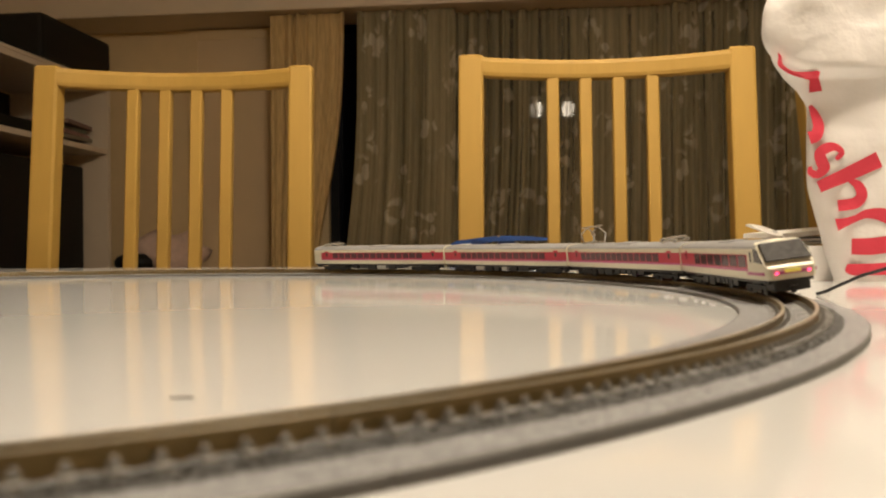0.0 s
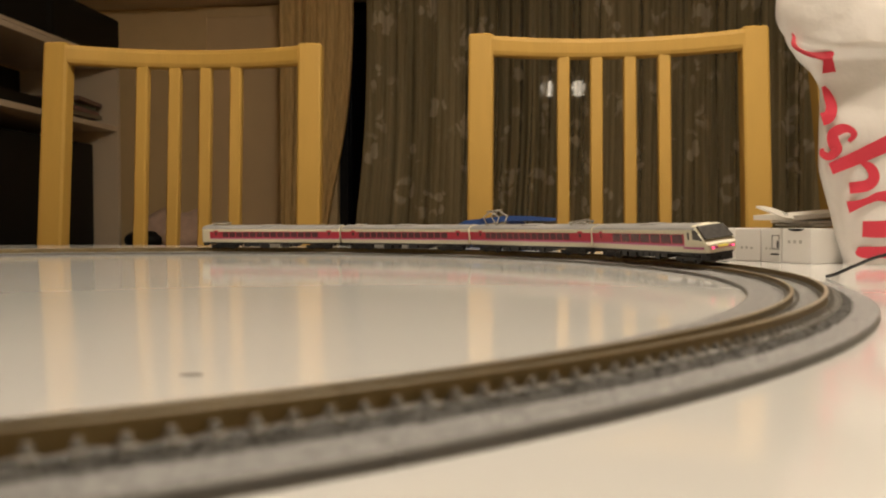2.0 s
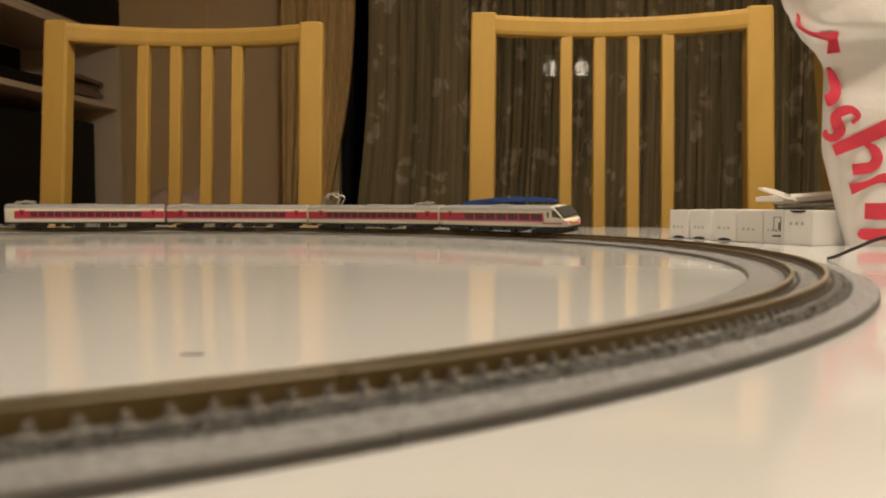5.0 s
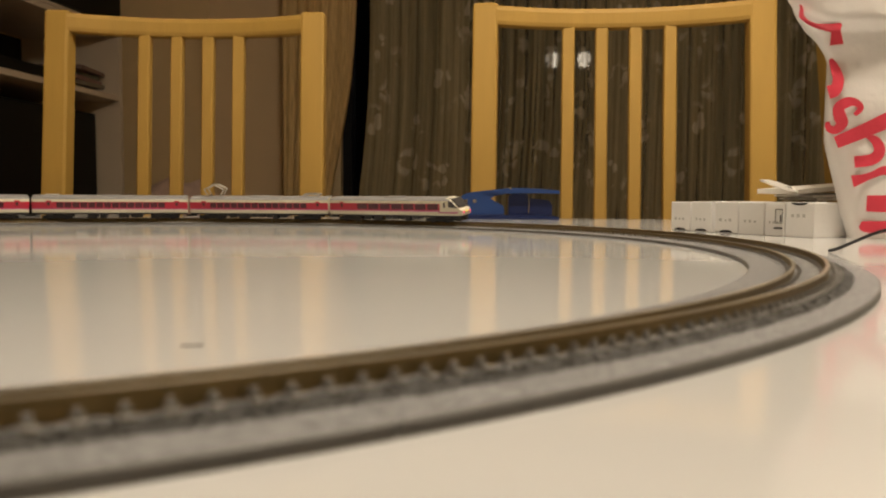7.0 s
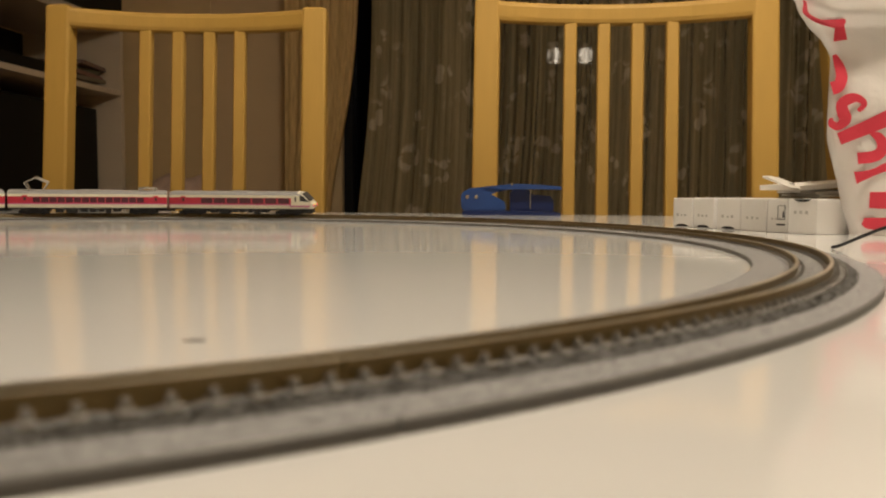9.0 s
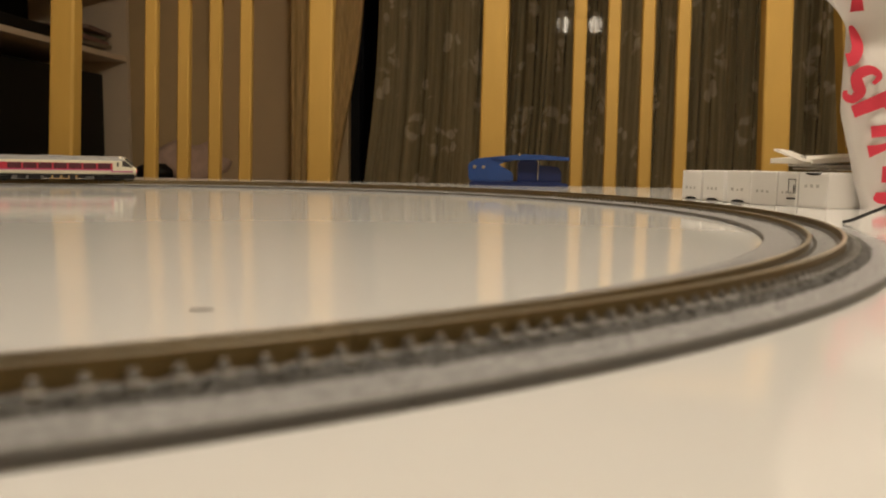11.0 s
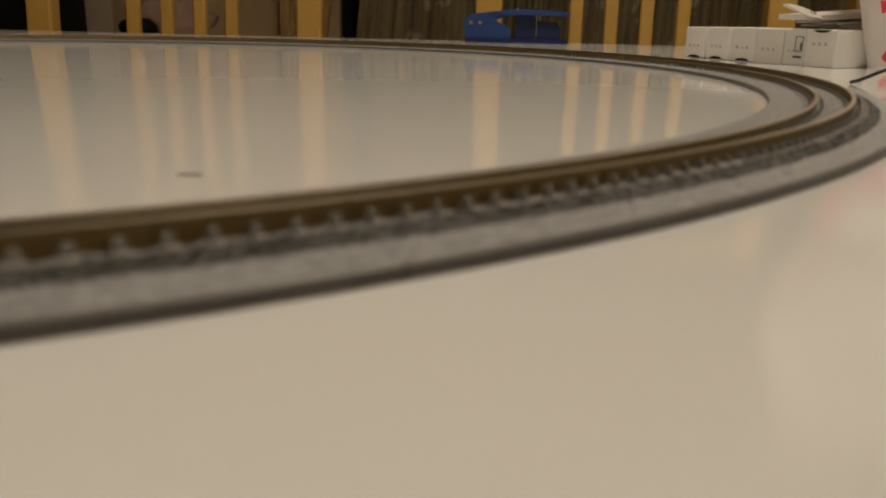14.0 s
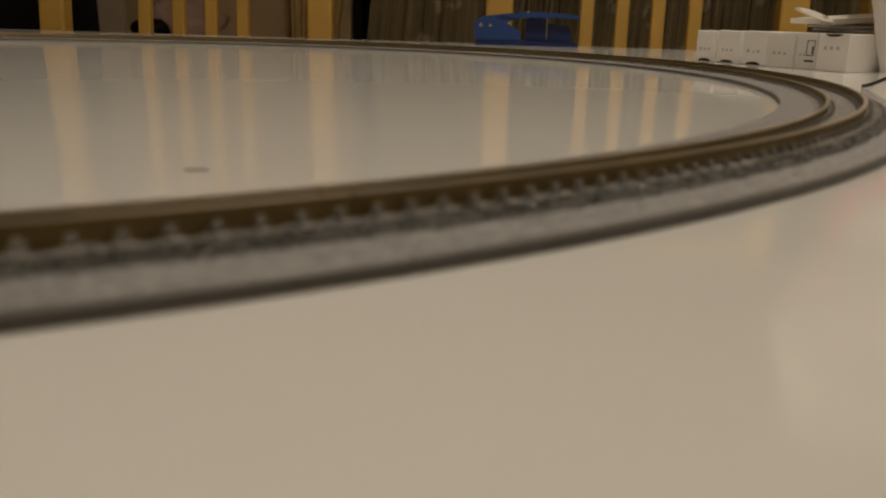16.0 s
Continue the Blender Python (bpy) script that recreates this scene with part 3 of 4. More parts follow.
def track():
    for k in range(8):
        a0 = JOINT + 45 * k
        sec = thing("track_section", pose(0, 0, 0), "curved grey ballasted model track section with brown rails", "model track", "track circle")
        fine = 0.25 if k in (0, 7) else 0.6
        g = 0.02
        bm = bmesh.new()
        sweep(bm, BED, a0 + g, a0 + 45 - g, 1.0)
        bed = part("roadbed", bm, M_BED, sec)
        bed.data.materials.append(M_BEDSIDE_SHADE)
        # outer and inner side faces take the grey with shade painted in
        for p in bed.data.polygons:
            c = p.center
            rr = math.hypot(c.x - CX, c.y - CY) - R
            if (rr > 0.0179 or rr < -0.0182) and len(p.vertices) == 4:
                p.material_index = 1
        bm = bmesh.new()
        ballast(bm, a0 + g, a0 + 45 - g, fine, k)
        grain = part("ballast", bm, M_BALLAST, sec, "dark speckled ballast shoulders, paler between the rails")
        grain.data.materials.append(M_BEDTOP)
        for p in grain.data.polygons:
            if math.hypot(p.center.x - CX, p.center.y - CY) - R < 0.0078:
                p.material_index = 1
        if k in (7, 0, 1):
            a1 = a0 + 45 - g
            b0 = a0 + g if k != 7 else a0 + 30
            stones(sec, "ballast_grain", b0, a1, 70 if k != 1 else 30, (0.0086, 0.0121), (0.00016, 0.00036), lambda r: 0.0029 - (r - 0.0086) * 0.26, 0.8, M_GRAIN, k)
            stones(sec, "shelf_grain", b0, a1, 70 if k != 1 else 30, (0.0119, 0.0178), (0.00016, 0.00034), lambda r: 0.0021 - (r - 0.0119) * 0.05, 0.55, M_PALEGRAIN, k + 20)
        for r, z0, z1 in ((0.0048, 0.0025, 0.0056), (-0.0048, 0.0013, 0.0044)):
            bm = bmesh.new()
            sweep(bm, rail_outline(r, z0, z1), a0 + g, a0 + 45 - g, 1.0)
            rail = part("rail", bm, M_RAIL, sec, "brown rail with polished head")
            bm = bmesh.new()
            sweep(bm, head_outline(r, z1), a0 + g, a0 + 45 - g, 1.0)
            part("railhead", bm, M_RAILTOP, rail)
        n = round(45 / PITCH)
        verts, faces = [], []
        for i in range(n):
            a = a0 + (i + 0.5) * 45 / n
            m = pose(CX, CY, 0, 0, 0, a) @ pose(R, 0, 0)
            if k in (7, 0, 1, 2, 3):
                o = new("sleeper", SLEEPER)
                o.parent = sec
                o.matrix_basis = m
            else:
                b = len(verts)
                verts += [m @ v.co for v in SLEEPER.vertices]
                faces += [[b + i2 for i2 in p.vertices] for p in SLEEPER.polygons]
        if verts:
            me = bpy.data.meshes.new("sleepers")
            me.from_pydata(verts, [], faces)
            me.materials.append(M_SLEEPER)
            o = new("sleepers", me)
            o.parent = sec
            tagged(o, kind="stuff")


SLEEPER = sleeper_mesh()
track()


# ---- the train ----
SECTION = [(0.0094, 0.0070), (0.0099, 0.0080), (0.0100, 0.0103), (0.0100, 0.0113), (0.0099, 0.0171), (0.0097, 0.0194), (0.0088, 0.0204), (0.0060, 0.0214), (0.0, 0.0218)]


def section(x, k=1.0, top=1.0, low=0.0):
    right = [(y * k, z if z < 0.0114 else 0.0113 + (z - 0.0113) * top) for y, z in SECTION]
    pts = [(x, y, z - low if i == 0 else z) for i, (y, z) in enumerate(right)]
    return pts + [(x, -y, z) for _, y, z in pts[-2::-1]]


def shell(stations, band0, band1):
    """A car body lofted along x; each face takes the livery of its height."""
    bm = bmesh.new()
    loft(bm, stations, True, True)
    for f in bm.faces:
        c = f.calc_center_median()
        if len(f.verts) > 4 or abs(c.y) < 0.001:
            f.material_index = 3 if c.z > 0.0196 else 0
        elif c.z > 0.0196:
            f.material_index = 3
        elif band0 < c.x < band1 and 0.0104 < c.z < 0.0112:
            f.material_index = 2
        elif band0 < c.x < band1 and 0.0114 < c.z < 0.0170:
            f.material_index = 1
    ob = part("body", bm, M_CREAM)
    for m in (M_RED, M_PINK, M_ROOF):
        ob.data.materials.append(m)
    return ob


def bogie(car, x):
    bm = boxes((x - 0.0125, x + 0.0125, -0.0070, -0.0058, 0.0016, 0.0044), (x - 0.0125, x + 0.0125, 0.0058, 0.0070, 0.0016, 0.0044), (x - 0.004, x + 0.004, -0.0062, 0.0062, 0.0022, 0.0058),
               (x - 0.008, x - 0.005, 0.0068, 0.0076, 0.0012, 0.0030), (x + 0.005, x + 0.008, 0.0068, 0.0076, 0.0012, 0.0030), bevel=0.0003)
    b = part("bogie", bm, M_UNDER, car)
    for dx in (-0.007, 0.007):
        bm = bmesh.new()
        for s in (-1, 1):
            cyl(bm, (x + dx, s * 0.0043, 0.0028), (x + dx, s * 0.0056, 0.0028), 0.0028, 14)
        cyl(bm, (x + dx, -0.0045, 0.0028), (x + dx, 0.0045, 0.0028), 0.0007, 8)
        part("wheelset", bm, M_WHEEL, b)


def pantograph(car, x, raised):
    bm = bmesh.new()
    h = 0.0102 if raised else 0.0016
    for s in (-1, 1):
        a, b, c, d = (x - 0.006, s * 0.0045, 0.0227), (x - 0.0095 if raised else x - 0.008, s * 0.0042, 0.0227 + h * 0.55), (x, s * 0.004, 0.0227 + h), (x + 0.006, s * 0.0045, 0.0227)
        e = (x + 0.0095 if raised else x + 0.008, s * 0.0042, 0.0227 + h * 0.55)
        for p, q in ((a, b), (b, c), (d, e), (e, c)):
            cyl(bm, p, q, 0.00058, 6)
    for p, q in (((x - 0.0008, -0.0075, 0.0227 + h + 0.0003), (x - 0.0008, 0.0075, 0.0227 + h + 0.0003)), ((x + 0.0012, -0.0075, 0.0227 + h + 0.0003), (x + 0.0012, 0.0075, 0.0227 + h + 0.0003)),
                 ((x - 0.006, -0.0055, 0.0226), (x - 0.006, 0.0055, 0.0226)), ((x + 0.006, -0.0055, 0.0226), (x + 0.006, 0.0055, 0.0226))):
        cyl(bm, p, q, 0.00045, 6)
    for sx in (-0.006, 0.006):
        for sy in (-0.004, 0.004):
            cyl(bm, (x + sx, sy, 0.0206), (x + sx, sy, 0.0228), 0.0006, 8)
    part("pantograph", bm, M_STEEL, car, "raised metal pantograph" if raised else "folded metal pantograph")


def windows(car, x0, x1, count, z0=0.0119, z1=0.0166, material=None):
    w = (x1 - x0) / count
    for s in (-1, 1):
        for i in range(count):
            a = x0 + i * w
            bm = boxes((a + 0.06 * w, a + w - 0.06 * w, min(s * 0.00975, s * 0.01004), max(s * 0.00975, s * 0.01004), z0, z1), bevel=0.0001)
            part("window", bm, material or M_PANE_RED, car)


def doors(car, xs):
    for s in (-1, 1):
        for x in xs:
            bm = boxes((x - 0.0022, x + 0.0022, min(s * 0.0096, s * 0.01003), max(s * 0.0096, s * 0.01003), 0.0114, 0.0182), bevel=0.0002)
            d = part("door", bm, M_RED, car)
            part("door_window", boxes((x - 0.0010, x + 0.0010, min(s * 0.0099, s * 0.01008), max(s * 0.0099, s * 0.01008), 0.0138, 0.0166)), M_PANE, d)


def underfloor(car, seed):
    rnd = random.Random(seed)
    x = -0.026
    while x < 0.024:
        w = rnd.uniform(0.004, 0.010)
        pale = rnd.random() < 0.25
        part("equipment_box", boxes((x, x + w, -0.0082, 0.0082, 0.0016 + rnd.uniform(0, 0.0018), 0.0066), bevel=0.0002), M_GREYBOX if pale else M_UNDER, car)
        x += w + rnd.uniform(0.0008, 0.003)
    part("floor_pan", boxes((-0.0655, 0.0655, -0.0085, 0.0085, 0.0056, 0.0075)), M_UNDER, car)
    for s in (-1, 1):
        cpl = boxes((min(s * 0.0640, s * 0.0686), max(s * 0.0640, s * 0.0686), -0.0014, 0.0014, 0.0030, 0.0044))
        part("coupler", cpl, M_UNDER, car)
    part("roof_unit", boxes((-0.008, 0.010, -0.0045, 0.0045, 0.0208, 0.0221), bevel=0.0005), M_ROOF, car)


def train_car(label, kind):
    car = thing("train_car", pose(0, 0, 0), label, "model train", "four-car model train")
    H = 0.0657
    if kind == "tail":
        st = [section(H, 0.97), section(H - 0.001), section(0.02), section(-0.044), section(-0.0485), section(-0.0560), section(-0.0580, 0.99, 0.985),
              section(-0.0625, 0.97, 0.60), section(-0.0662, 0.93, 0.16), section(-0.0674, 0.88, 0.06), section(-0.0684, 0.78, 0.01)]
        body = shell(st, -0.0486, 0.07)
        body.parent = car
        bm = bmesh.new()
        loft(bm, [[(-0.0586, y * 0.86, 0.0208), (-0.0658, y * 0.88, 0.0141), (-0.0665, y * 0.86, 0.0145), (-0.0593, y * 0.80, 0.0212)] for y in (-0.0098, -0.004, 0.004, 0.0098)], True, True)
        part("windscreen", bm, M_WINDSCREEN, car, "large raked dark windscreen")
        for s in (-1, 1):
            bm = bmesh.new()
            o = [(-0.0566, 0.0195), (-0.0566, 0.0134), (-0.0650, 0.0134), (-0.0595, 0.0190)]
            loft(bm, [[(x, s * 0.0092, z) for x, z in o], [(x, s * (0.00995 - 0.05 * max(0, -0.056 - x)), z) for x, z in o]], True, True)
            part("cab_window", bm, M_PANE, car)
            part("cab_door_window", boxes((-0.0535, -0.0520, min(s * 0.0097, s * 0.01004), max(s * 0.0097, s * 0.01004), 0.0140, 0.0180)), M_PANE, car)
            bm = bmesh.new()
            cyl(bm, (-0.0676, s * 0.0060, 0.0096), (-0.0692, s * 0.0060, 0.0096), 0.00065, 12)
            part("tail_light", bm, M_TAIL, car, "small glowing red tail light")
            part("nose_stripe", boxes((-0.0655, -0.0470, min(s * 0.0090, s * 0.01010), max(s * 0.0090, s * 0.01010), 0.0090, 0.0102), bevel=0.0002), M_PINK, car)
        part("nose_stripe", boxes((-0.0690, -0.0680, -0.0068, 0.0068, 0.0090, 0.0102), bevel=0.0002), M_PINK, car)
        part("destination_sign", boxes((-0.0693, -0.0682, -0.0030, 0.0030, 0.0095, 0.0108), bevel=0.0001), M_SIGN, car, "glowing yellow sign plate")
        part("skirt", boxes((-0.0668, -0.0575, -0.0068, 0.0068, 0.0022, 0.0072), bevel=0.0009), M_UNDER, car, "black skirt with snow plough")
        bm = bmesh.new()
        loft(bm, [[(-0.0545, y, 0.0219 - abs(y) * 0.12), (-0.0590, y * 0.95, 0.0209 - abs(y) * 0.12), (-0.0588, y * 0.95, 0.0215 - abs(y) * 0.12), (-0.0540, y, 0.0224 - abs(y) * 0.12)] for y in (-0.0085, -0.004, 0.0, 0.004, 0.0085)], True, True)
        part("cab_roof", bm, M_CREAM, car, "white cab roof edge")
        windows(car, -0.0475, 0.036, 7, 0.0118, 0.0168, M_PANE_RED)
        doors(car, (0.052,))
    else:
        front = kind == "lead"
        st = [section(-H, 0.97), section(-H + 0.001), section(-0.02), section(0.02), section(0.058), section(H - 0.001), section(H, 0.97)]
        body = shell(st, -0.07, 0.0585 if front else 0.07)
        body.parent = car
        windows(car, -0.046, 0.046, 14)
        doors(car, (-0.056, 0.052))
        if kind == "power":
            pantograph(car, 0.0435, True)
            pantograph(car, -0.049, False)
        if front:
            pantograph(car, 0.050, False)
        if kind == "mid":
            part("roof_hatch", boxes((0.045, 0.056, -0.003, 0.003, 0.0206, 0.0225), bevel=0.0004), M_GREYBOX, car)
    bogie(car, -0.0455)
    bogie(car, 0.0455)
    underfloor(car, len(label))
    return car


CARS = [train_car("cream model train car with red window band and grey roof, leading", "lead"),
        train_car("cream model train car with red window band and grey roof", "mid"),
        train_car("cream model train car with red band and pantographs on its roof", "power"),
        train_car("cream model train tail car with raked windscreen and red lights", "tail")]


# ---- things on the table ----
def punch():
    """A blue desk punch seen from its side: base plate, two cheek plates, lever arm and die block."""
    p = thing("hole_punch", pose(0.0195, 0.995, 0, 0, 0, -3) @ pose(0, -0.012, 0), "blue enamelled metal hole punch on the table", "hole punch")
    mm = 0.001
    base = [(3, 0), (124, 0), (124, 3), (118, 4.5), (8, 5.5), (3, 4)]
    bm = bmesh.new()
    prism(bm, [(x * mm, z * mm) for x, z in base], 0.0, 0.066)
    part("base_plate", bm, M_BLUEDARK, p)
    cheek = [(4, 5.6), (1.5, 10), (1, 24), (4, 29), (12, 33), (30, 35), (57, 36), (57, 31), (46, 29), (39, 25.5), (46, 22), (55, 17), (57, 10), (56, 5.6)]
    for y in (0.004, 0.056):
        bm = bmesh.new()
        prism(bm, [(x * mm, z * mm) for x, z in cheek], y, y + 0.004)
        part("cheek_plate", bm, M_BLUE, p)
        for x in (9, 20):
            bm = bmesh.new()
            cyl(bm, (x * mm, y - 0.0012, 0.0225), (x * mm, y + 0.002, 0.0225), 0.0022, 14)
            part("rivet", bm, M_STEEL, p, "bright round rivet")
    arm = [(30, 35.2), (57, 38), (66, 39), (95, 38.3), (124, 36), (125, 34.5), (124, 32), (100, 32.5), (70, 32.2), (57, 31.5), (30, 34)]
    bm = bmesh.new()
    prism(bm, [(x * mm, z * mm) for x, z in arm], 0.002, 0.062)
    part("lever_arm", bm, M_BLUE, p)
    die = [(62, 5), (62, 28), (66, 32), (84, 32), (90, 26), (112, 24), (116, 18), (116, 5)]
    bm = bmesh.new()
    prism(bm, [(x * mm, z * mm) for x, z in die], 0.010, 0.054)
    part("die_block", bm, M_BLUEDARK, p)
    for y in (0.008, 0.056):
        bm = bmesh.new()
        cyl(bm, (0.087, y, 0.008), (0.087, y, 0.032), 0.0008, 10)
        part("guide_pin", bm, M_STEEL, p)
    bm = bmesh.new()
    cyl(bm, (0.064, 0.001, 0.0385), (0.064, 0.063, 0.0385), 0.0016, 10)
    part("hinge_pin", bm, M_STEEL, p)


punch()


def cartons():
    """Narrow white sleeves side by side, their end faces in one line."""
    along = Vector((0.37, -0.929, 0)).normalized()
    yaw = math.degrees(math.atan2(-along.x, along.y)) + 180
    spans = [(0.0, 0.0235, 0.0235), (0.0255, 0.0490, 0.0238), (0.0530, 0.0780, 0.0240), (0.0785, 0.1035, 0.0236), (0.1045, 0.1225, 0.0236), (0.1235, 0.1480, 0.0236)]
    for k, (a, b, h) in enumerate(spans):
        o = Vector((0.190, 0.661, 0)) + along * a
        c = thing("carton", pose(o.x, o.y, 0, 0, 0, yaw), "small white card sleeve box lying in a row", "box", "row of white sleeve boxes")
        w = b - a
        # local: -y runs along the row, +x away from the end faces
        part("sleeve", boxes((0.0, 0.050 if k == 5 else 0.100, -w, 0.0, 0.0, h), bevel=0.0009), M_CARD, c)
        bm = bmesh.new()
        up = k == 5
        zc = h - 0.0002 if up else 0.0006
        pts = [(-w / 2 + 0.0068 * math.cos(radians(t)), zc + (-1 if up else 1) * 0.0018 * math.sin(radians(t))) for t in range(0, 181, 15)]
        if k in (0, 1, 2, 5):
            loft(bm, [[(-0.0004, y, z) for y, z in pts], [(0.004, y, z) for y, z in pts]], True, True)
            part("thumb_notch", bm, M_BLACK, c, "dark half-round thumb notch")
        else:
            bm.free()
        rnd = random.Random(k)
        bm = bmesh.new()
        zt = h * (0.62 if k == 5 else 0.42)
        for i in range(3):
            y = -w * (0.25 + 0.2 * i)
            box(bm, -0.0002, 0.0004, y - w * 0.055, y + w * rnd.uniform(0.01, 0.05), zt - 0.0012, zt + 0.0011 * rnd.uniform(0.2, 1))
        part("print", bm, M_INK, c, "faint grey printed bars")
        if k == 4:
            part("label", boxes((-0.0003, 0.0004, -w * 0.92, -w * 0.55, 0.0185, 0.0189), (-0.0003, 0.0004, -w * 0.92, -w * 0.55, 0.0090, 0.0094), (-0.0003, 0.0004, -w * 0.57, -w * 0.55, 0.0094, 0.0185),
                                (-0.0003, 0.0004, -w * 0.92, -w * 0.90, 0.0094, 0.0185), (-0.0003, 0.0004, -w * 0.86, -w * 0.80, 0.0100, 0.0150)), M_BLACKINK, c, "thin printed frame")
            part("print", boxes((-0.0003, 0.0004, -w * 0.92, -w * 0.50, 0.0050, 0.0062)), M_BLACKINK, c)


cartons()


def papers():
    p = thing("paper_stack", pose(0.271, 0.600, 0.0242, 0, 0, 12), "loose white folded leaflets lying on the boxes", "paper")
    for k, (z, sx, sy, bow_, dx) in enumerate(((0.0, 0.100, 0.044, 0.0006, 0.026), (0.0023, 0.104, 0.045, 0.0010, 0.022), (0.0044, 0.122, 0.048, 0.0034, 0.008))):
        bm = bmesh.new()
        n = 14
        rings = []
        for i in range(n + 1):
            u = i / n
            x = dx - 0.030 + sx * u
            zz = z + bow_ * math.sin(u * math.pi) + 0.0005
            t = 0.0022 if k < 2 else 0.0046
            rings.append([(x, -sy / 2, zz), (x, sy / 2, zz + 0.001), (x, sy / 2, zz + t), (x, 0, zz + t + 0.0012 * math.sin(u * math.pi)), (x, -sy / 2, zz + t * 0.8)])
        loft(bm, rings, True, True)
        part("leaflet", bm, M_PAPER, p, smooth=False)
    bm = bmesh.new()
    loft(bm, [[(-0.022, -0.0262, 0.0066), (-0.022, -0.006, 0.0080), (-0.022, -0.006, 0.0090), (-0.022, -0.0225, 0.0084)],
              [(-0.022, -0.0275, 0.0062), (-0.022, -0.010, 0.0088), (-0.022, -0.010, 0.0108), (-0.022, -0.0190, 0.0102)],
              [(-0.033, -0.0275, 0.0076), (-0.033, -0.011, 0.0110), (-0.033, -0.011, 0.0146), (-0.033, -0.0175, 0.0142)],
              [(-0.041, -0.0265, 0.0108), (-0.041, -0.012, 0.0135), (-0.041, -0.012, 0.0160), (-0.041, -0.0180, 0.0156)],
              [(-0.046, -0.0245, 0.0136), (-0.046, -0.015, 0.0145), (-0.046, -0.015, 0.0156), (-0.046, -0.0205, 0.0153)]], True, True)
    part("flap", bm, M_PAPER, p, "raised pointed paper flap")
    cu = bpy.data.curves.new("print", "FONT")
    cu.body, cu.size, cu.extrude = "TP", 0.0042, 0.00005
    cu.materials.append(M_BLACKINK)
    t = new("print", cu)
    t.parent = p
    t.matrix_basis = pose(-0.0320, -0.0276, 0.0088, 38, 0, 0)
    tagged(t, "dark printed letters")


papers()

BAG_EDGE = [(0.0, 0.3060), (0.009, 0.303), (0.016, 0.300), (0.025, 0.298), (0.036, 0.295), (0.053, 0.290), (0.067, 0.286), (0.130, 0.286), (0.142, 0.278), (0.152, 0.274), (0.157, 0.267), (0.164, 0.262), (0.168, 0.257), (0.179, 0.252), (0.187, 0.252), (0.201, 0.253), (0.215, 0.258), (0.260, 0.270), (0.300, 0.285)]


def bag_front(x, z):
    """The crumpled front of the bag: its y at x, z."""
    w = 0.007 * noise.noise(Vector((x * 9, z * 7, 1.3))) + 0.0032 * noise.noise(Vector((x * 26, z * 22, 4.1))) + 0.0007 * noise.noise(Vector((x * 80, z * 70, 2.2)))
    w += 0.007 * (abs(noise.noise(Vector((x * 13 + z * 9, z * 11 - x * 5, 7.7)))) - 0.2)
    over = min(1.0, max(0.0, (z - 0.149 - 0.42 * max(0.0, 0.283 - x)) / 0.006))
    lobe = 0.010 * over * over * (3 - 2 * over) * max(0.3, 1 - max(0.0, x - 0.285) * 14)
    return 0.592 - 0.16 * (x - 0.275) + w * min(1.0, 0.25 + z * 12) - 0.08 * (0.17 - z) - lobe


NEAR = 0.905


def near(x, y, z):
    return (x * NEAR, y * NEAR, 0.0247 + (z - 0.0247) * NEAR)


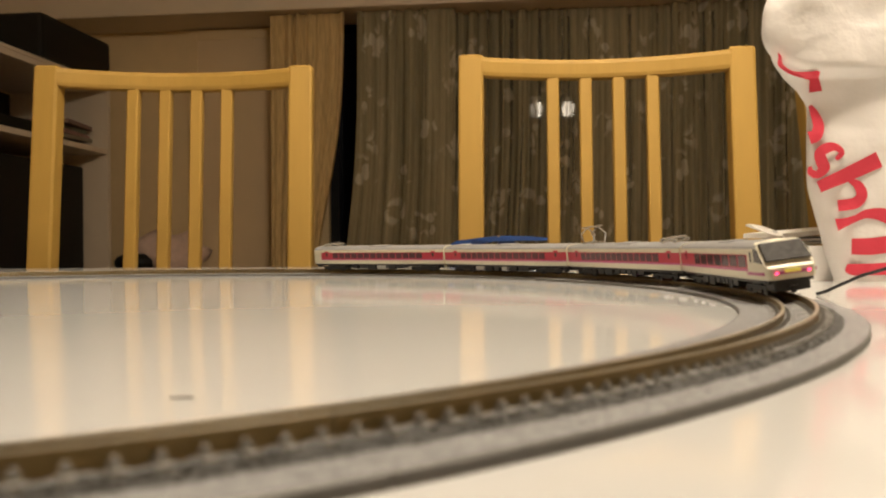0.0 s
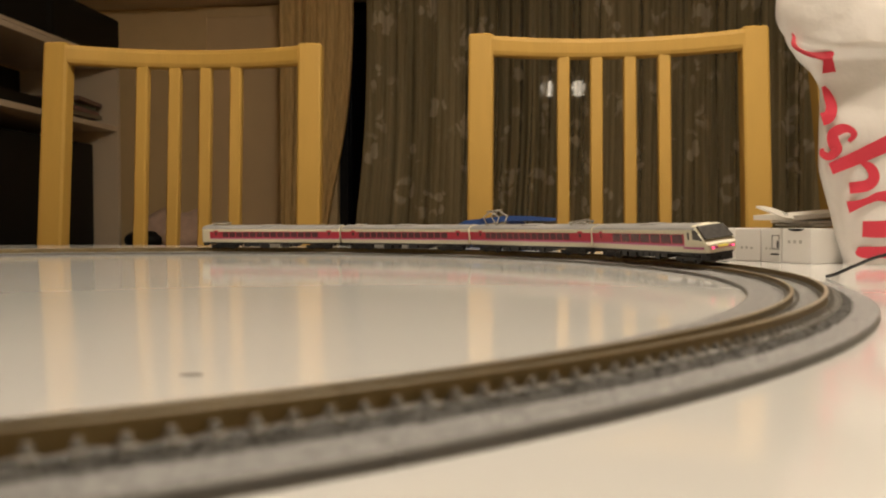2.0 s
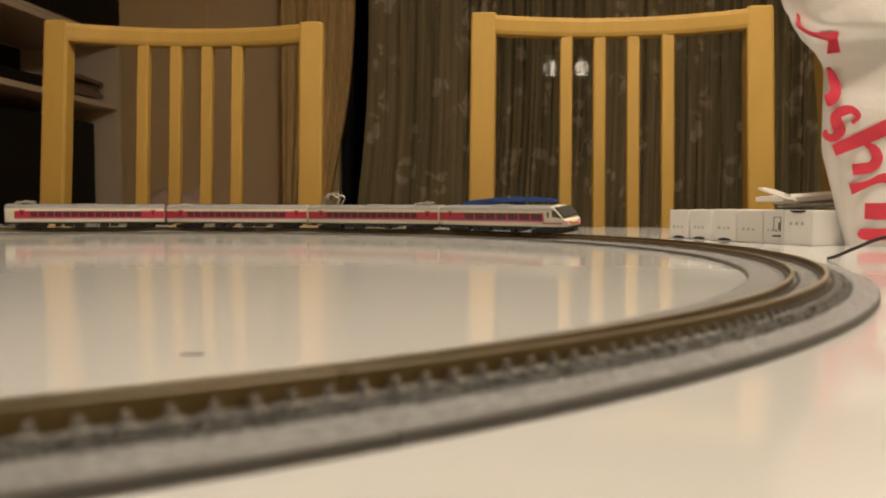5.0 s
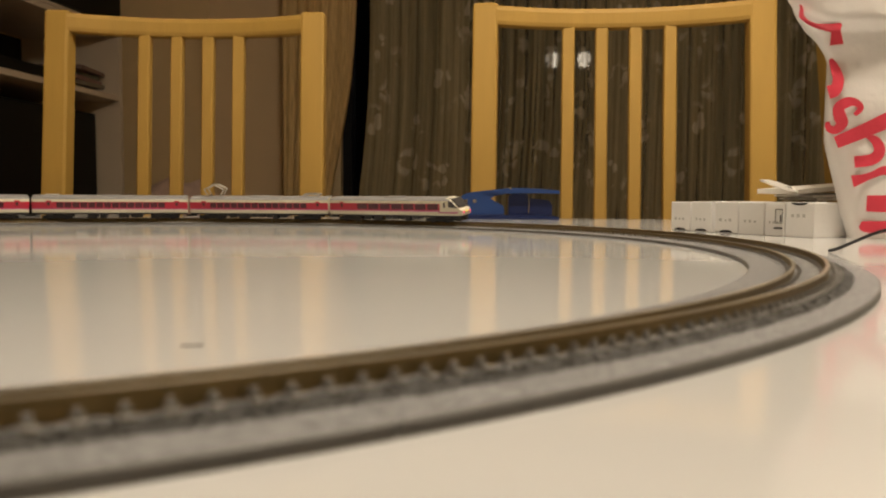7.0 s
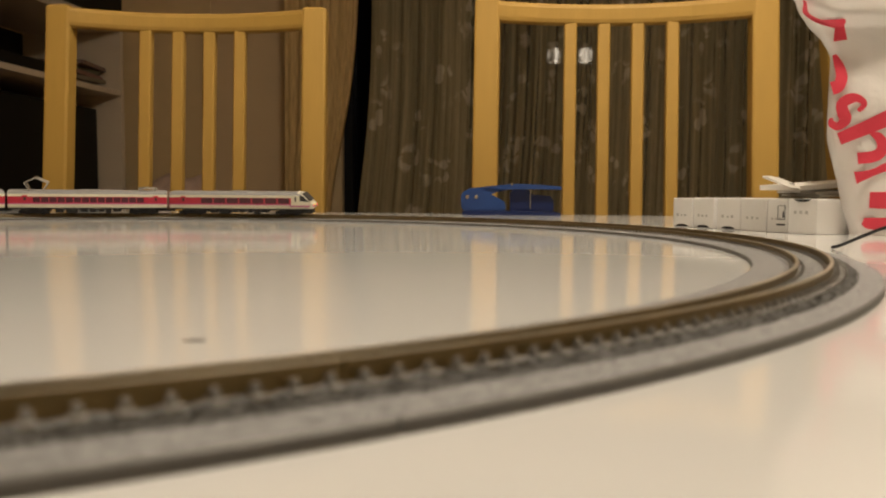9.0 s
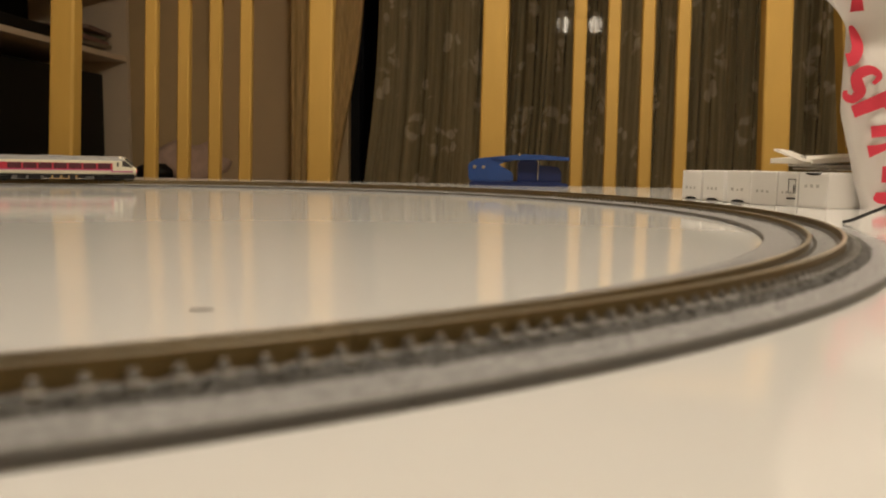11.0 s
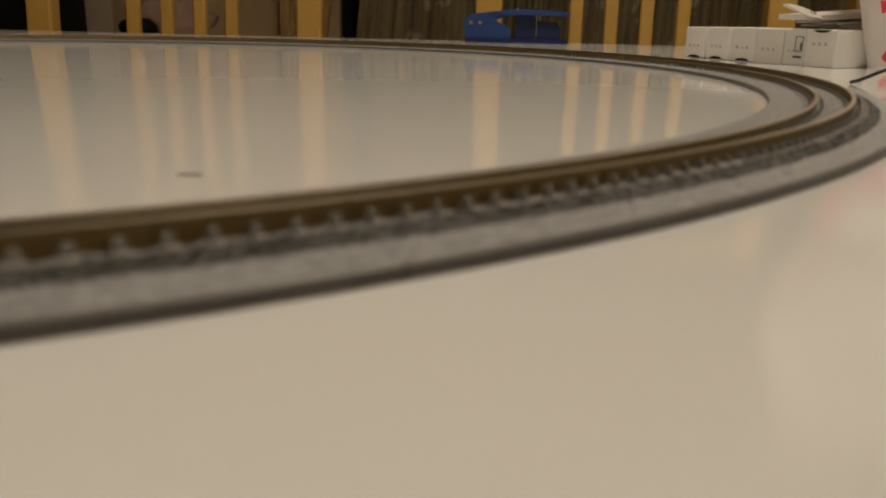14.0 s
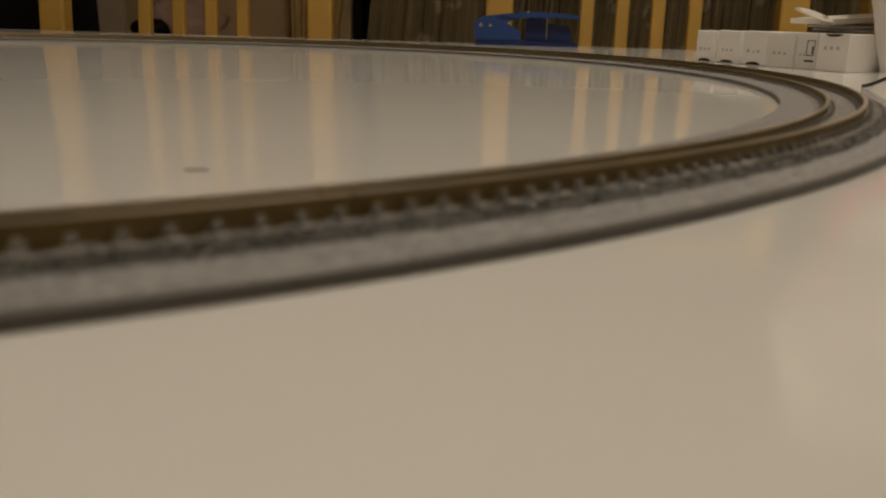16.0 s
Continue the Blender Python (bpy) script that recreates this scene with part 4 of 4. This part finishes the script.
def shopping_bag():
    b = thing("shopping_bag", pose(0, 0, 0), "crumpled white carrier bag with red print", "bag")
    zs = np.concatenate([np.linspace(0, 0.22, 67), np.linspace(0.225, 0.30, 14)])
    edge = np.interp(zs, [q[0] for q in BAG_EDGE], [q[1] for q in BAG_EDGE])
    edge = np.concatenate([edge[:1], np.convolve(edge, np.ones(3) / 3, "valid"), edge[-1:]])
    bm = bmesh.new()
    rings = []
    for z, xl in zip(zs, edge):
        xl *= (bag_front(xl, z) + 0.010) / 0.60
        ring = []
        n = 54
        for i in range(n + 1):
            u = i / n
            x = xl + 0.235 * u
            roll = 0.010 * math.exp(-u * 40)
            ring.append((x, bag_front(x, z) + roll, z))
        yf = bag_front(xl, z) + 0.010
        yb = yf + 0.06
        xr = xl + 0.235
        back = xl * yb / yf + 0.008
        ring += [(xr + 0.03, yb - 0.03, z), (xr + 0.04, yb, z)]
        for i in range(8):
            u = 1 - (i + 1) / 9
            ring.append((back + 0.004 + (xr + 0.03 - back) * u, yb + 0.006 * noise.noise(Vector((u * 4, z * 12, 9))), z))
        for k in (0.98, 0.75, 0.5, 0.25, 0.08):
            y = yf + (yb - yf) * k
            ring.append((xl * y / yf + 0.007 * min(1, k * 4) + 0.012 * (1 - abs(2 * k - 1)), y, z))
        rings.append(ring)
    rings = [[near(*p) for p in ring] for ring in rings]
    rings.insert(0, [(x, y, 0.0) for x, y, _ in rings[0]])
    loft(bm, rings, True, False)
    part("sack", bm, M_BAG, b, smooth=True)

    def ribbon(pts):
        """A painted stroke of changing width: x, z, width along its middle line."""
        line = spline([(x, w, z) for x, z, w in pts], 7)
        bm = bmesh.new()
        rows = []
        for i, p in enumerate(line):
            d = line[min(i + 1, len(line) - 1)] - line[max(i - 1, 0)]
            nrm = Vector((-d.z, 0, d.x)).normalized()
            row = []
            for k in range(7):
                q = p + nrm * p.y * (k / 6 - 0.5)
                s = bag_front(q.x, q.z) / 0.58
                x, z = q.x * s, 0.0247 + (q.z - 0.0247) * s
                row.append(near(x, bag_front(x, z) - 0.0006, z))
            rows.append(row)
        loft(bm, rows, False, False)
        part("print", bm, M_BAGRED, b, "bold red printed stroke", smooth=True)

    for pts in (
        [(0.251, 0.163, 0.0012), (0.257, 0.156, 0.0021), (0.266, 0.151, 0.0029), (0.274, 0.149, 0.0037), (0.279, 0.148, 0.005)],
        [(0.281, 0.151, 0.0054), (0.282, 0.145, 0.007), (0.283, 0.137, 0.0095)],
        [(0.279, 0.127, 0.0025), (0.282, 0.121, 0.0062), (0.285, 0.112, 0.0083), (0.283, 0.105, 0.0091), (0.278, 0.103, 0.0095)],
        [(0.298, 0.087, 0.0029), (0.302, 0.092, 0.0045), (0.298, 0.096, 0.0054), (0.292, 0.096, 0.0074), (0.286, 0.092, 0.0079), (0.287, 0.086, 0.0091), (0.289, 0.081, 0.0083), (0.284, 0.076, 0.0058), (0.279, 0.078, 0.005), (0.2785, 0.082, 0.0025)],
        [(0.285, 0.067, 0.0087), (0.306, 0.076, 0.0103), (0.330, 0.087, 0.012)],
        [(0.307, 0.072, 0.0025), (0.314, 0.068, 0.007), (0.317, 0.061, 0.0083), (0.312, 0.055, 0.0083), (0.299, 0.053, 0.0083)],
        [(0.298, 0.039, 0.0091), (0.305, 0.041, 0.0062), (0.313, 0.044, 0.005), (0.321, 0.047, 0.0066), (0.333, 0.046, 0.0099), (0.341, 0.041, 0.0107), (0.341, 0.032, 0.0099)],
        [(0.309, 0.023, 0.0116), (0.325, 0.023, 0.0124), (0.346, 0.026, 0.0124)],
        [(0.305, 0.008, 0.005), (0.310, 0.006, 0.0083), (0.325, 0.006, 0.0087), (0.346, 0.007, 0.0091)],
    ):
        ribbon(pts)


shopping_bag()


def feeder_cable():
    bm = bmesh.new()
    tube(bm, spline([(0.1845, 0.3785, 0.0008), (0.1875, 0.3755, 0.0022), (0.194, 0.369, 0.0068), (0.202, 0.361, 0.0116), (0.222, 0.345, 0.0175), (0.27, 0.335, 0.014), (0.36, 0.35, 0.0018), (0.45, 0.40, 0.0012), (0.6, 0.45, 0.0012)], 10), 0.0008, 8)
    c = part("cable", bm, M_CABLE, smooth=True)
    tagged(c, "thin black feeder cable arching from the track over the table", "cable")


feeder_cable()

# the angle of the joint between the last two cars, degrees round the circle
RUN = [(0.0, 6.5), (1.5, 21.0), (3.0, 35.3), (3.5, 39.8), (4.2, 46.2), (6.3, 65.6), (7.0, 72.5), (7.4, 77.7), (7.8, 82.5), (8.2, 87.7), (9.3, 101.8), (10.3, 116.2), (11.0, 126.0), (11.4, 132.0), (11.8, 137.8), (12.5, 148.0), (16.0, 199.0)]
CAR = 22.2


def motions():
    ts = np.arange(0, 16.01, 0.25)
    joint = np.interp(ts, [q[0] for q in RUN], [q[1] for q in RUN])
    for k, car in enumerate(CARS):
        rows = []
        for t, j in zip(ts, joint):
            a = j + (2.5 - k) * CAR
            rr = R - 0.0030
            rows.append((float(t), pose(CX + rr * math.cos(radians(a)), CY + rr * math.sin(radians(a)), 0.0050, -7.5, 0, a + 90)))
        walk(car, rows)


motions()
